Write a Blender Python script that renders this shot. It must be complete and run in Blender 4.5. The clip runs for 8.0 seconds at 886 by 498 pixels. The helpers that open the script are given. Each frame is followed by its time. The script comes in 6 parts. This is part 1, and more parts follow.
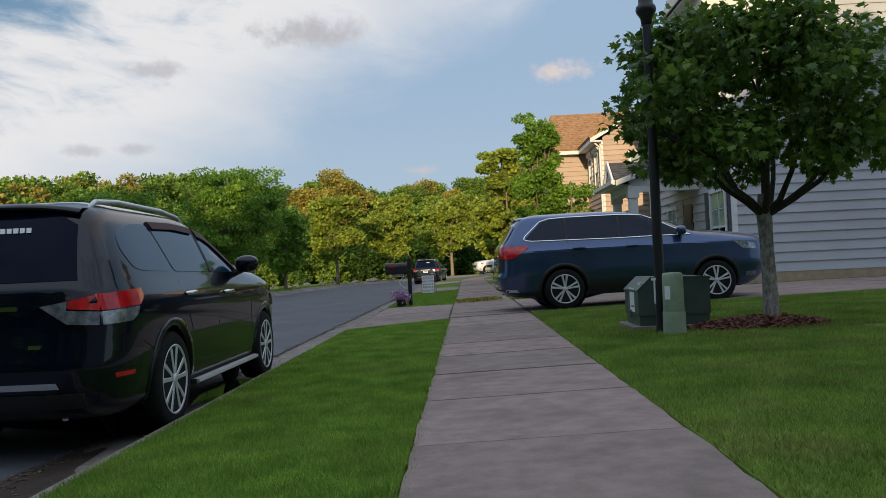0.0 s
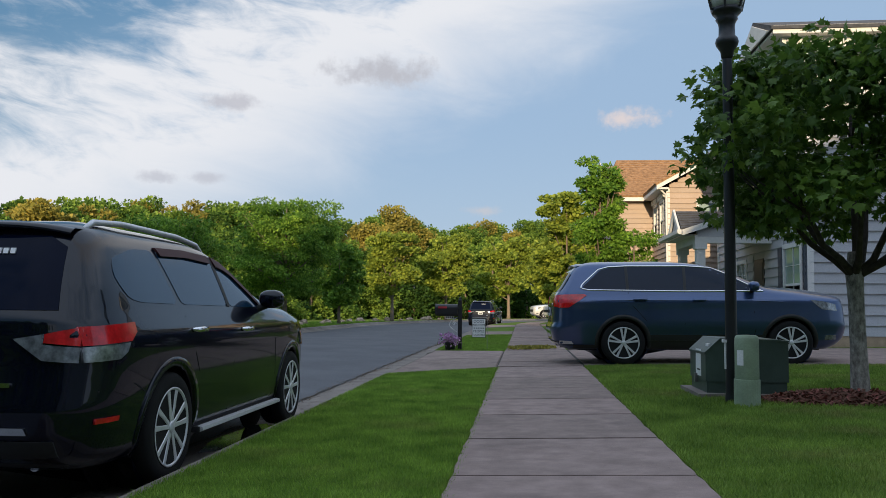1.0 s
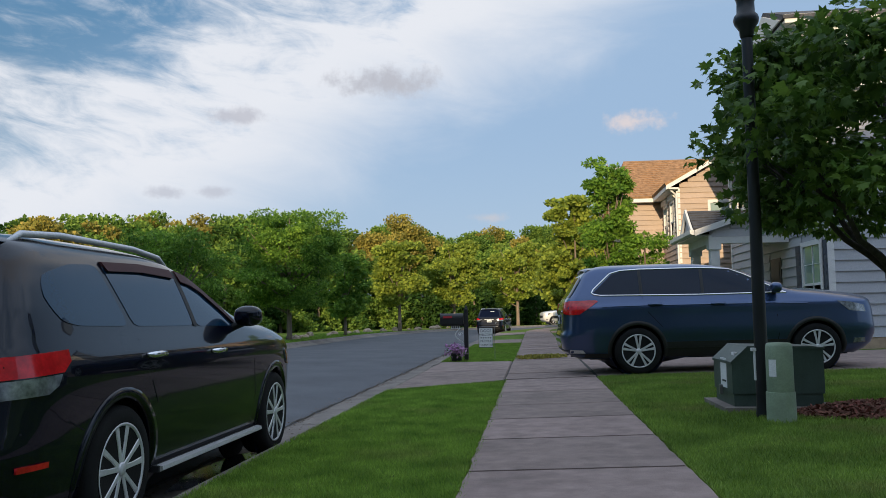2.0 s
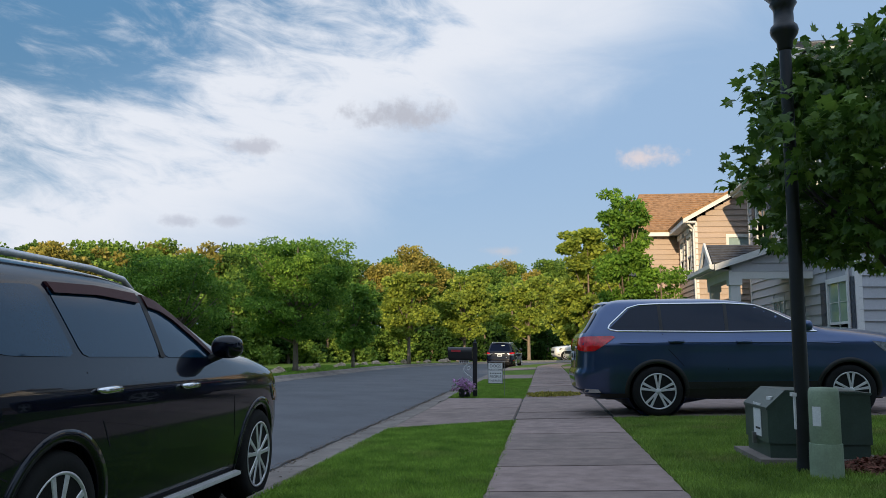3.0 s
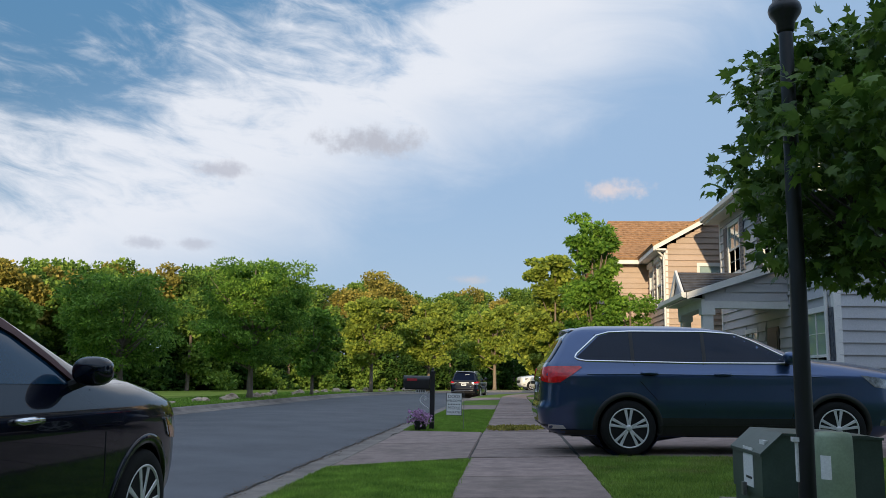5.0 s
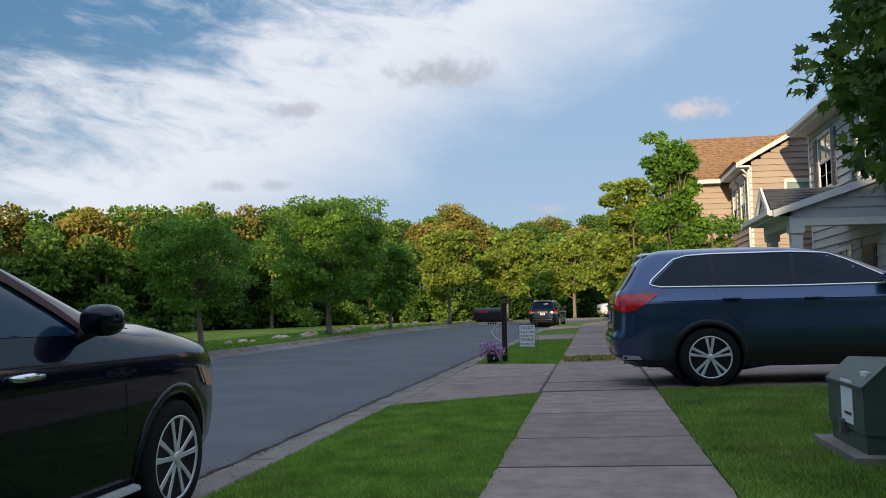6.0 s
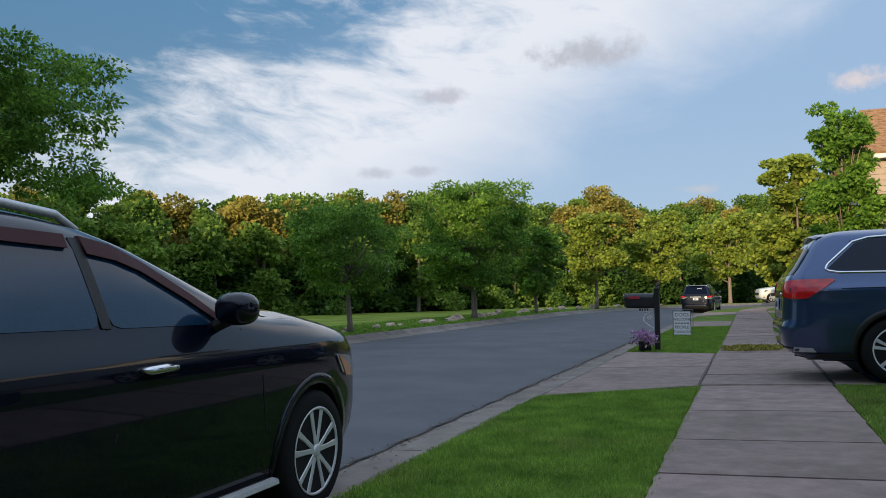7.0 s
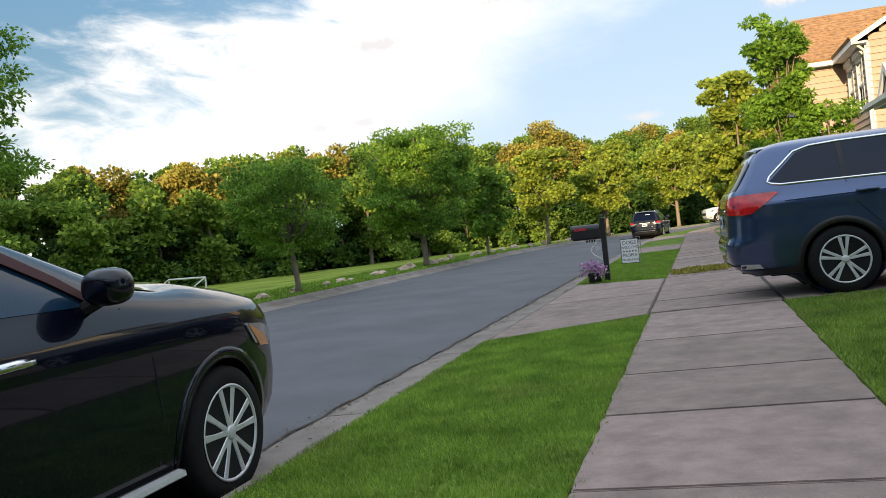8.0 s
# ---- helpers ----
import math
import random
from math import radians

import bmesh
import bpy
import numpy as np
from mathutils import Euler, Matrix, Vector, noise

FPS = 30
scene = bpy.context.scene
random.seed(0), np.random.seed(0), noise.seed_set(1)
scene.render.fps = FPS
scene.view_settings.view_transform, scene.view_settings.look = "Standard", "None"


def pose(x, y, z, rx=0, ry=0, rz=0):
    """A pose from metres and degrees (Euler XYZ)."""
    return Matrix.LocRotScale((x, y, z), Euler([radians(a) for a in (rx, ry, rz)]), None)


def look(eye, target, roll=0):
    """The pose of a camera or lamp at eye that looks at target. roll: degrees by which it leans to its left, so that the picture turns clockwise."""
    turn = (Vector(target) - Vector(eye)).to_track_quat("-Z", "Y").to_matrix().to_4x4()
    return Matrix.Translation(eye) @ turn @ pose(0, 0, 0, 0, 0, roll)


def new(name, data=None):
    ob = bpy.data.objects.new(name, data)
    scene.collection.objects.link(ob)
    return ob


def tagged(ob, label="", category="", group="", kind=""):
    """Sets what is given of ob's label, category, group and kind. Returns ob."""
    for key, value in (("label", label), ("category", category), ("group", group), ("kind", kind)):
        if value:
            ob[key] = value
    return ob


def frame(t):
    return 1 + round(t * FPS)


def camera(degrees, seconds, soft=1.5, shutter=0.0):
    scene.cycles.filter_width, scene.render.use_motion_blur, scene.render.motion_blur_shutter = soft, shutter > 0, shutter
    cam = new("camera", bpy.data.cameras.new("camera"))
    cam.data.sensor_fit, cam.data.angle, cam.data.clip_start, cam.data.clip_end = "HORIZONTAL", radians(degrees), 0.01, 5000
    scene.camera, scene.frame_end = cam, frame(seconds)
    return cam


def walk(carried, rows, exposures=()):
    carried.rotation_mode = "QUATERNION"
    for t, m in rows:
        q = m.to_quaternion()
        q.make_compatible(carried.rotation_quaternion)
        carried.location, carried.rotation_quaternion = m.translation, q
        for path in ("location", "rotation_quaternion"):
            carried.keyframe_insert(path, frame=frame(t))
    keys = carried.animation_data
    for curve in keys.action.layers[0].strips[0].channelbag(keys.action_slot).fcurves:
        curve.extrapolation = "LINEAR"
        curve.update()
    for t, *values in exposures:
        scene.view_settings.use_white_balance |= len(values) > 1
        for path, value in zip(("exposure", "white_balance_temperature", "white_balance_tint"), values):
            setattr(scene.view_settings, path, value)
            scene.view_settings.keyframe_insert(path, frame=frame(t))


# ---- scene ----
cam = camera(56.8, 8.0, soft=0.6)
PATH = [
    (0, (0.325, -0.142, 0.953), (0.272, 1.857, 0.996), -2.6),
    (0.5, (0.396, 0.322, 0.98), (0.236, 2.313, 1.086), -1.3),
    (1, (0.428, 0.696, 1.01), (0.233, 2.681, 1.153), 0.6),
    (1.5, (0.459, 1.121, 1.003), (0.292, 3.109, 1.147), -0.7),
    (1.7, (0.471, 1.264, 1.032), (0.265, 3.248, 1.177), -1.2),
    (2.8, (0.437, 2.106, 1.063), (0.218, 4.08, 1.303), -0.1),
    (3, (0.443, 2.229, 1.064), (0.201, 4.199, 1.306), 0.2),
    (3.5, (0.456, 2.507, 1.063), (0.25, 4.479, 1.327), 0.1),
    (4, (0.474, 2.814, 1.061), (0.387, 4.788, 1.376), 0.5),
    (4.5, (0.51, 3.15, 1.062), (0.375, 5.109, 1.439), 0.4),
    (4.7, (0.514, 3.275, 1.067), (0.338, 5.239, 1.398), 1.2),
    (5.8, (0.66, 4.007, 1.102), (0.536, 5.983, 1.387), 0.7),
    (6, (0.683, 4.128, 1.112), (0.328, 6.091, 1.256), -0.8),
    (6.5, (0.677, 4.349, 1.107), (-0.042, 6.214, 1.16), -0.2),
    (7, (0.573, 4.535, 1.14), (-0.123, 6.407, 1.249), -0.6),
    (7.5, (0.588, 4.767, 1.095), (0.065, 6.695, 1.01), -6.6),
    (8, (0.626, 5.09, 1.13), (0.03, 6.999, 1.105), -6.0),
]
walk(cam, [(t, look(eye, target, roll)) for t, eye, target, roll in PATH],
     exposures=[(0.0, -0.05, 6650, 10), (0.7, 0.0, 6450, 10), (1.5, 0.0, 6350, 10), (3.0, 0.0, 6150, 10), (7.2, 0.0, 6200, 10), (7.55, 0.35, 6900, 10), (8.0, 0.66, 7100, 10)])

# ---- world, sun and exposure ----
SUN_ELEV, SUN_AZ = 10.0, 185.0          # degrees; azimuth clockwise from +y
world = bpy.data.worlds.new("sky")
scene.world = world
world.use_nodes = True
wn, wl = world.node_tree.nodes, world.node_tree.links
wn.clear()


def wmath(op, a, b=None, c=None, clamp=False):
    n = wn.new("ShaderNodeMath")
    n.operation, n.use_clamp = op, clamp
    for i, v in enumerate((a, b, c)):
        if v is None:
            continue
        if isinstance(v, (int, float)):
            n.inputs[i].default_value = v
        else:
            wl.new(v, n.inputs[i])
    return n.outputs[0]


def wramp(v, a, b):
    n = wn.new("ShaderNodeMapRange")
    n.interpolation_type = "SMOOTHSTEP"
    wl.new(v, n.inputs[0])
    n.inputs[1].default_value, n.inputs[2].default_value = a, b
    return n.outputs[0]


def wnoise(vec, scale, detail, rough=0.55, distort=0.0):
    n = wn.new("ShaderNodeTexNoise")
    n.inputs["Scale"].default_value, n.inputs["Detail"].default_value = scale, detail
    n.inputs["Roughness"].default_value, n.inputs["Distortion"].default_value = rough, distort
    wl.new(vec, n.inputs["Vector"])
    return n.outputs["Fac"]


def wmix(f, a, b):
    n = wn.new("ShaderNodeMix")
    n.data_type = "RGBA"
    wl.new(f, n.inputs[0])
    for s, v in ((6, a), (7, b)):
        if isinstance(v, tuple):
            n.inputs[s].default_value = (*v, 1)
        else:
            wl.new(v, n.inputs[s])
    return n.outputs[2]


coord = wn.new("ShaderNodeTexCoord").outputs["Generated"]
sep = wn.new("ShaderNodeSeparateXYZ")
wl.new(coord, sep.inputs[0])
azim = wmath("MULTIPLY", wmath("ARCTAN2", sep.outputs[0], sep.outputs[1]), 57.2958)
elev = wmath("MULTIPLY", wmath("ARCSINE", sep.outputs[2]), 57.2958)
sky = wn.new("ShaderNodeTexSky")
sky.sky_type, sky.sun_disc = "NISHITA", False
sky.sun_elevation, sky.sun_rotation = radians(SUN_ELEV), radians(SUN_AZ)
sky.air_density, sky.dust_density, sky.ozone_density = 1.0, 1.2, 2.0
# stretched coordinates for streaky high cloud: azimuth and elevation in tens of degrees
streak = wn.new("ShaderNodeCombineXYZ")
wl.new(wmath("MULTIPLY", wmath("SUBTRACT", azim, wmath("MULTIPLY", elev, 0.9)), 0.045), streak.inputs[0])
wl.new(wmath("MULTIPLY", wmath("ADD", elev, wmath("MULTIPLY", azim, 0.25)), 0.13), streak.inputs[1])
n_big = wnoise(streak.outputs[0], 1.3, 8, 0.6, 0.8)
n_fine = wnoise(streak.outputs[0], 4.2, 9, 0.62, 0.6)
band = wmath("SUBTRACT", elev, wmath("ADD", 8.5, wmath("MULTIPLY", wmath("ADD", azim, 34.0), 0.5)))
wob = wmath("MULTIPLY", wmath("SUBTRACT", n_big, 0.5), 26.0)
wob2 = wmath("MULTIPLY", wmath("SUBTRACT", n_fine, 0.5), 20.0)
edge = wmath("ADD", band, wmath("ADD", wob, wob2))
upper = wramp(edge, 11.0, -1.0)
lower = wramp(wmath("ADD", band, wmath("MULTIPLY", wob, 0.4)), -13.0, -1.0)
dense = wmath("MULTIPLY", upper, lower, clamp=True)
dense = wmath("MULTIPLY", dense, 0.97)
haze = wmath("MULTIPLY", wramp(band, 10.0, -6.0), 0.80)
low = wmath("MULTIPLY", wramp(elev, 14.0, -1.0), 0.55)
blue = wmix(wmath("MULTIPLY", wramp(elev, -5.0, 40.0), 0.75), sky.outputs[0], (1.3, 3.3, 5.6))
base = wmix(haze, blue, (3.9, 5.3, 7.2))
base = wmix(low, base, (5.0, 6.1, 7.3))
# thin bright cloud higher up, mostly above the view, added to brighten the ground
n_wide = wnoise(coord, 2.2, 6, 0.55, 0.4)
over = wmath("MULTIPLY", wramp(elev, 26.0, 40.0), wramp(n_wide, 0.28, 0.50))
base = wmix(over, base, (8.0, 9.5, 11.8))
cover = wmix(dense, base, (8.3, 8.35, 8.6))


def puff(sky_col, az0, el0, wide, high, colour, amount):
    """A small flat cloud at a place of the sky, with a ragged edge."""
    dx = wmath("DIVIDE", wmath("SUBTRACT", azim, az0), wide)
    dy = wmath("DIVIDE", wmath("SUBTRACT", elev, el0), high)
    r = wmath("SQRT", wmath("ADD", wmath("MULTIPLY", dx, dx), wmath("MULTIPLY", dy, dy)))
    r = wmath("ADD", r, wmath("MULTIPLY", wmath("SUBTRACT", n_puff, 0.5), 2.8))
    return wmix(wmath("MULTIPLY", wramp(r, 1.3, 0.15), amount), sky_col, colour)


n_puff = wnoise(coord, 38.0, 7, 0.65)
for puff_row in ((-10.0, 16.2, 4.6, 0.95, (5.0, 5.0, 5.4), 0.9), (-20.3, 13.6, 2.0, 0.6, (5.2, 5.2, 5.7), 0.8),
                 (7.3, 13.0, 2.1, 0.75, (8.2, 6.9, 6.4), 0.8), (-25.0, 8.4, 1.3, 0.4, (5.2, 5.3, 5.9), 0.7),
                 (-22.0, 8.6, 1.3, 0.4, (5.2, 5.3, 5.9), 0.7), (-3.0, 6.8, 1.4, 0.35, (6.3, 5.9, 5.9), 0.6)):
    cover = puff(cover, *puff_row)
back = wn.new("ShaderNodeBackground")
wl.new(cover, back.inputs[0])
back.inputs[1].default_value = 0.10
wl.new(back.outputs[0], wn.new("ShaderNodeOutputWorld").inputs[0])

sun = new("sun", bpy.data.lights.new("sun", "SUN"))
sun.data.energy, sun.data.angle, sun.data.color = 5.0, radians(0.5), (1.0, 0.78, 0.48)
sun.matrix_world = look((0, 0, 0), (-math.sin(radians(SUN_AZ)), -math.cos(radians(SUN_AZ)), -math.tan(radians(SUN_ELEV))))


# ---- materials ----
def material(name, colour, rough=0.7, metal=0.0, vary=0.25, scale=6.0, fine=60.0, bump=0.2, second=None, coat=0.0,
             island=0.0, per_object=0.0, spec=0.5, stain=0.0, stretch=(1, 1, 1), translucent=0.0, dry=0.0):
    """A surface with variation at two scales: broad mottling and fine grain, which also gives relief."""
    m = bpy.data.materials.new(name)
    m.use_nodes = True
    nt = m.node_tree
    b = nt.nodes["Principled BSDF"]
    b.inputs["Roughness"].default_value, b.inputs["Metallic"].default_value = rough, metal
    b.inputs["Coat Weight"].default_value, b.inputs["Coat Roughness"].default_value = coat, 0.03
    b.inputs["Specular IOR Level"].default_value = spec
    link, node = nt.links.new, nt.nodes.new
    tc = node("ShaderNodeTexCoord")
    mp = node("ShaderNodeMapping")
    mp.inputs["Scale"].default_value = stretch
    geo = node("ShaderNodeNewGeometry")
    link(geo.outputs["Position"] if stain >= 0 else tc.outputs["Object"], mp.inputs[0])

    def tex(s, d, r=0.6):
        n = node("ShaderNodeTexNoise")
        n.inputs["Scale"].default_value, n.inputs["Detail"].default_value, n.inputs["Roughness"].default_value = s, d, r
        link(mp.outputs[0], n.inputs["Vector"])
        return n.outputs["Fac"]

    def mix(f, a, c, mode="MIX"):
        n = node("ShaderNodeMix")
        n.data_type, n.blend_type = "RGBA", mode
        link(f, n.inputs[0]) if not isinstance(f, float) else setattr(n.inputs[0], "default_value", f)
        for s, v in ((6, a), (7, c)):
            if isinstance(v, tuple):
                n.inputs[s].default_value = (*v, 1)
            else:
                link(v, n.inputs[s])
        return n.outputs[2]

    def ramp(v, a, c, lo=0.0, hi=1.0):
        n = node("ShaderNodeMapRange")
        link(v, n.inputs[0])
        for i, x in enumerate((a, c, lo, hi)):
            n.inputs[i + 1].default_value = x
        return n.outputs[0]

    dark = tuple(c * (1 - vary) for c in colour)
    light = tuple(min(1, c * (1 + vary)) for c in (second or colour))
    big, grain = tex(scale, 4), tex(fine, 3)
    col = mix(ramp(big, 0.3, 0.7), dark, light)
    col = mix(ramp(grain, 0.3, 0.7, 0.0, 0.5), col, mix(0.6, col, tuple(c * 0.45 for c in colour)))
    if stain > 0:
        s = tex(scale * 0.23, 6, 0.65)
        col = mix(ramp(s, 0.5, 0.72, 0.0, stain), col, tuple(c * 0.5 for c in colour))
    if dry:
        d = tex(0.85, 5, 0.62)
        col = mix(ramp(d, 0.52, 0.70, 0.0, dry), col, (0.30, 0.26, 0.10))
    if island or per_object:
        src = geo.outputs["Random Per Island"] if island else node("ShaderNodeObjectInfo").outputs["Random"]
        k = island or per_object
        hsv = node("ShaderNodeHueSaturation")
        link(ramp(src, 0, 1, 1 - k, 1 + k), hsv.inputs["Value"])
        link(ramp(src, 0, 1, 0.5 + k * 0.04, 0.5 - k * 0.04), hsv.inputs["Hue"])
        link(col, hsv.inputs["Color"])
        col = hsv.outputs[0]
    link(col, b.inputs["Base Color"])
    if bump:
        bp = node("ShaderNodeBump")
        bp.inputs["Strength"].default_value, bp.inputs["Distance"].default_value = bump, 0.01
        link(grain, bp.inputs["Height"])
        link(bp.outputs[0], b.inputs["Normal"])
    if translucent:
        tr = node("ShaderNodeBsdfTranslucent")
        link(col, tr.inputs[0])
        ms = node("ShaderNodeMixShader")
        ms.inputs[0].default_value = translucent
        link(b.outputs[0], ms.inputs[1])
        link(tr.outputs[0], ms.inputs[2])
        link(ms.outputs[0], nt.nodes["Material Output"].inputs[0])
    return m


M_ASPHALT = material("asphalt", (0.10, 0.102, 0.112), 0.85, vary=0.2, scale=0.7, fine=120, bump=0.5, stain=0.3)
M_CONCRETE = material("sidewalk concrete", (0.285, 0.215, 0.19), 0.9, vary=0.22, scale=5.0, fine=120, bump=0.6, stain=0.75, per_object=0.12, spec=0.3)
M_KERB = material("kerb concrete", (0.235, 0.20, 0.175), 0.9, vary=0.3, scale=2.2, fine=90, bump=0.5, stain=0.7, per_object=0.08, spec=0.3)
M_JOINT = material("joint dirt", (0.05, 0.045, 0.038), 0.95, vary=0.3)
M_SOIL = material("lawn soil", (0.10, 0.165, 0.026), 0.95, vary=0.3, scale=0.8, fine=80, bump=0.6, second=(0.135, 0.20, 0.034), spec=0.1)
M_FIELD = material("mown field", (0.15, 0.215, 0.032), 0.95, vary=0.3, scale=0.35, fine=20, bump=0.5, second=(0.21, 0.26, 0.045), spec=0.05)
M_GRASS = material("grass blades", (0.175, 0.330, 0.042), 0.6, vary=0.3, scale=2.6, fine=30, bump=0, second=(0.25, 0.385, 0.06), island=0.3, translucent=0.4, spec=0.2, dry=0.35)
M_LAWN = material("lawn blades", (0.165, 0.280, 0.042), 0.6, vary=0.3, scale=1.6, fine=30, bump=0, second=(0.23, 0.335, 0.06), island=0.3, translucent=0.35, spec=0.2, dry=0.65)
M_MULCH = material("bark mulch", (0.21, 0.085, 0.055), 0.95, vary=0.4, scale=20, fine=80, bump=0.4, island=0.45)
M_BARK = material("maple bark", (0.19, 0.16, 0.135), 0.9, vary=0.5, scale=22, fine=80, bump=0.9, second=(0.34, 0.31, 0.27), stretch=(1, 1, 0.5))
# young limbs have darker bark; the crown's shade deepens this colour too
M_LIMB = material("maple limb bark with crown shade", (0.055, 0.045, 0.04), 0.9, vary=0.4, scale=22, fine=80, bump=0.8, stretch=(1, 1, 0.5))
M_BARK_FAR = material("grey brown bark", (0.22, 0.17, 0.13), 0.9, vary=0.3, scale=8, fine=40, bump=0.5, stretch=(1, 1, 0.3))
M_MAPLE = material("maple leaves", (0.085, 0.17, 0.026), 0.45, vary=0.25, scale=2, fine=20, bump=0, island=0.45, translucent=0.4, spec=0.35, second=(0.13, 0.22, 0.035))
M_LEAF = material("street tree leaves", (0.13, 0.285, 0.042), 0.6, vary=0.3, scale=0.9, fine=6, bump=0, island=0.45, translucent=0.4, spec=0.2, second=(0.22, 0.36, 0.05))
M_LEAF_FRESH = material("fresh green leaves", (0.15, 0.31, 0.04), 0.6, vary=0.25, scale=1.2, fine=6, bump=0, island=0.35, translucent=0.45, spec=0.2, second=(0.22, 0.37, 0.05))
M_LEAF_YELLOW = material("spring yellow green leaves", (0.24, 0.33, 0.046), 0.6, vary=0.25, scale=1.0, fine=6, bump=0, island=0.4, translucent=0.45, spec=0.2, second=(0.34, 0.40, 0.062))
M_WOOD_LEAF = material("woodland leaves", (0.115, 0.245, 0.045), 0.7, vary=0.4, scale=0.16, fine=2, bump=0, island=0.5, translucent=0.35, spec=0.15, second=(0.22, 0.31, 0.052))
M_WOOD_RUSSET = material("russet woodland leaves", (0.26, 0.245, 0.05), 0.7, vary=0.3, scale=0.3, fine=3, bump=0, island=0.4, translucent=0.3, spec=0.15, second=(0.40, 0.335, 0.075))
# darker than the other leaves: the woodland floor's shade is in this green
M_SHRUB = material("shaded shrub leaves", (0.05, 0.105, 0.02), 0.7, vary=0.4, scale=0.3, fine=3, bump=0, island=0.45, translucent=0.25, spec=0.15)
M_ROCK = material("tan boulder stone", (0.50, 0.37, 0.28), 0.9, vary=0.35, scale=4, fine=30, bump=0.8, per_object=0.25)
M_BLACK_PAINT = material("black car paint", (0.002, 0.003, 0.010), 0.3, vary=0.1, scale=1, fine=200, bump=0.0, coat=0.85, spec=0.05)
M_BLUE_PAINT = material("steel blue car paint", (0.042, 0.078, 0.180), 0.30, metal=0.7, vary=0.08, scale=1, fine=300, bump=0.0, coat=1.0)
M_WHITE_PAINT = material("white car paint", (0.7, 0.7, 0.7), 0.3, vary=0.05, bump=0.0, coat=0.8)
M_TINT = material("dark tinted glass", (0.010, 0.036, 0.072), 0.03, vary=0.05, bump=0.0, spec=0.55)
M_TINT_DEEP = material("deep tinted glass", (0.007, 0.016, 0.036), 0.03, vary=0.05, bump=0.0, spec=0.24)
M_REAR_GLASS = material("dark privacy glass", (0.003, 0.006, 0.020), 0.04, vary=0.05, bump=0.0, spec=0.07)
M_RUBBER = material("tyre rubber", (0.012, 0.012, 0.012), 0.85, vary=0.2, fine=90, bump=0.3, spec=0.2)
M_TRIM = material("black plastic trim", (0.018, 0.018, 0.019), 0.6, vary=0.15, bump=0.1)
M_CHROME = material("chrome", (0.75, 0.75, 0.76), 0.12, metal=1.0, vary=0.05, bump=0.0)
M_ALLOY = material("silver alloy", (0.66, 0.66, 0.67), 0.35, metal=0.3, vary=0.08, bump=0.0)
M_GUN = material("dark grey alloy", (0.06, 0.06, 0.065), 0.4, metal=0.6, vary=0.1, bump=0.0)
M_RED_LENS = material("red lamp lens", (0.60, 0.012, 0.016), 0.15, vary=0.35, scale=14, bump=0.0, coat=0.6)
M_CLEAR_LENS = material("clear lamp lens", (0.27, 0.285, 0.31), 0.12, metal=0.5, vary=0.6, scale=18, bump=0.0, coat=1.0)
M_AMBER = material("amber lamp lens", (0.6, 0.22, 0.03), 0.15, vary=0.1, bump=0.0, coat=1.0)
M_VISOR = material("smoked brown visor", (0.060, 0.018, 0.020), 0.5, vary=0.1, bump=0.0, spec=0.12)
# blacker than the plastics: shade of wells, gaps and undersides put into colour
M_SHADE = material("near black recess shade", (0.004, 0.004, 0.004), 0.95, vary=0.1, bump=0.0)
M_PLATE = material("plate white", (0.62, 0.66, 0.70), 0.5, vary=0.05, bump=0.0)
M_GREEN_BOX = material("dark green enamel", (0.055, 0.085, 0.068), 0.45, vary=0.2, scale=4, fine=60, bump=0.1)
M_SAGE = material("sage green plastic", (0.29, 0.36, 0.245), 0.55, vary=0.15, scale=6, fine=60, bump=0.08)
M_POLE = material("black cast iron paint", (0.012, 0.012, 0.014), 0.4, vary=0.2, fine=80, bump=0.1)
M_LAMP_GLASS = material("frosted lamp glass", (0.62, 0.64, 0.66), 0.35, vary=0.08, scale=8, bump=0.0)
M_WHITE = material("white trim paint", (0.74, 0.73, 0.72), 0.6, vary=0.06, scale=3, bump=0.05)
M_GREY_SIDING = material("grey vinyl siding", (0.46, 0.46, 0.49), 0.6, vary=0.07, scale=1.2, fine=40, bump=0.06, per_object=0.05)
M_TAN_SIDING = material("tan vinyl siding", (0.45, 0.34, 0.27), 0.6, vary=0.07, scale=1.2, fine=40, bump=0.06, per_object=0.05)
M_SHINGLE_TAN = material("tan shingles", (0.36, 0.205, 0.105), 0.9, vary=0.4, scale=7, fine=30, bump=0.6, spec=0.2)
M_SHINGLE_GREY = material("grey shingles", (0.075, 0.075, 0.085), 0.9, vary=0.35, scale=7, fine=30, bump=0.6)
M_BRICK_BASE = material("tan brick footing", (0.42, 0.30, 0.21), 0.85, vary=0.2, scale=5, bump=0.3)
M_BLIND = material("pale window blind", (0.30, 0.40, 0.40), 0.08, vary=0.08, scale=3, bump=0.0, spec=0.8, coat=1.0)
# base lifted to green grey: the panes' reflection put into the colour
M_WINDOW = material("house glass with painted reflection", (0.10, 0.135, 0.12), 0.04, vary=0.1, bump=0.0, spec=1.0, coat=1.0)
M_SHUTTER = material("slate blue shutter", (0.075, 0.085, 0.11), 0.55, vary=0.1, bump=0.1)
M_DOOR = material("dark front door", (0.03, 0.025, 0.022), 0.5, vary=0.15, bump=0.1)
M_RED = material("red flag enamel", (0.42, 0.03, 0.04), 0.4, vary=0.1, bump=0.0)
M_PAPER = material("white sign board", (0.82, 0.81, 0.80), 0.6, vary=0.05, bump=0.0)
M_INK = material("black print", (0.02, 0.02, 0.02), 0.6, vary=0.1, bump=0.0)
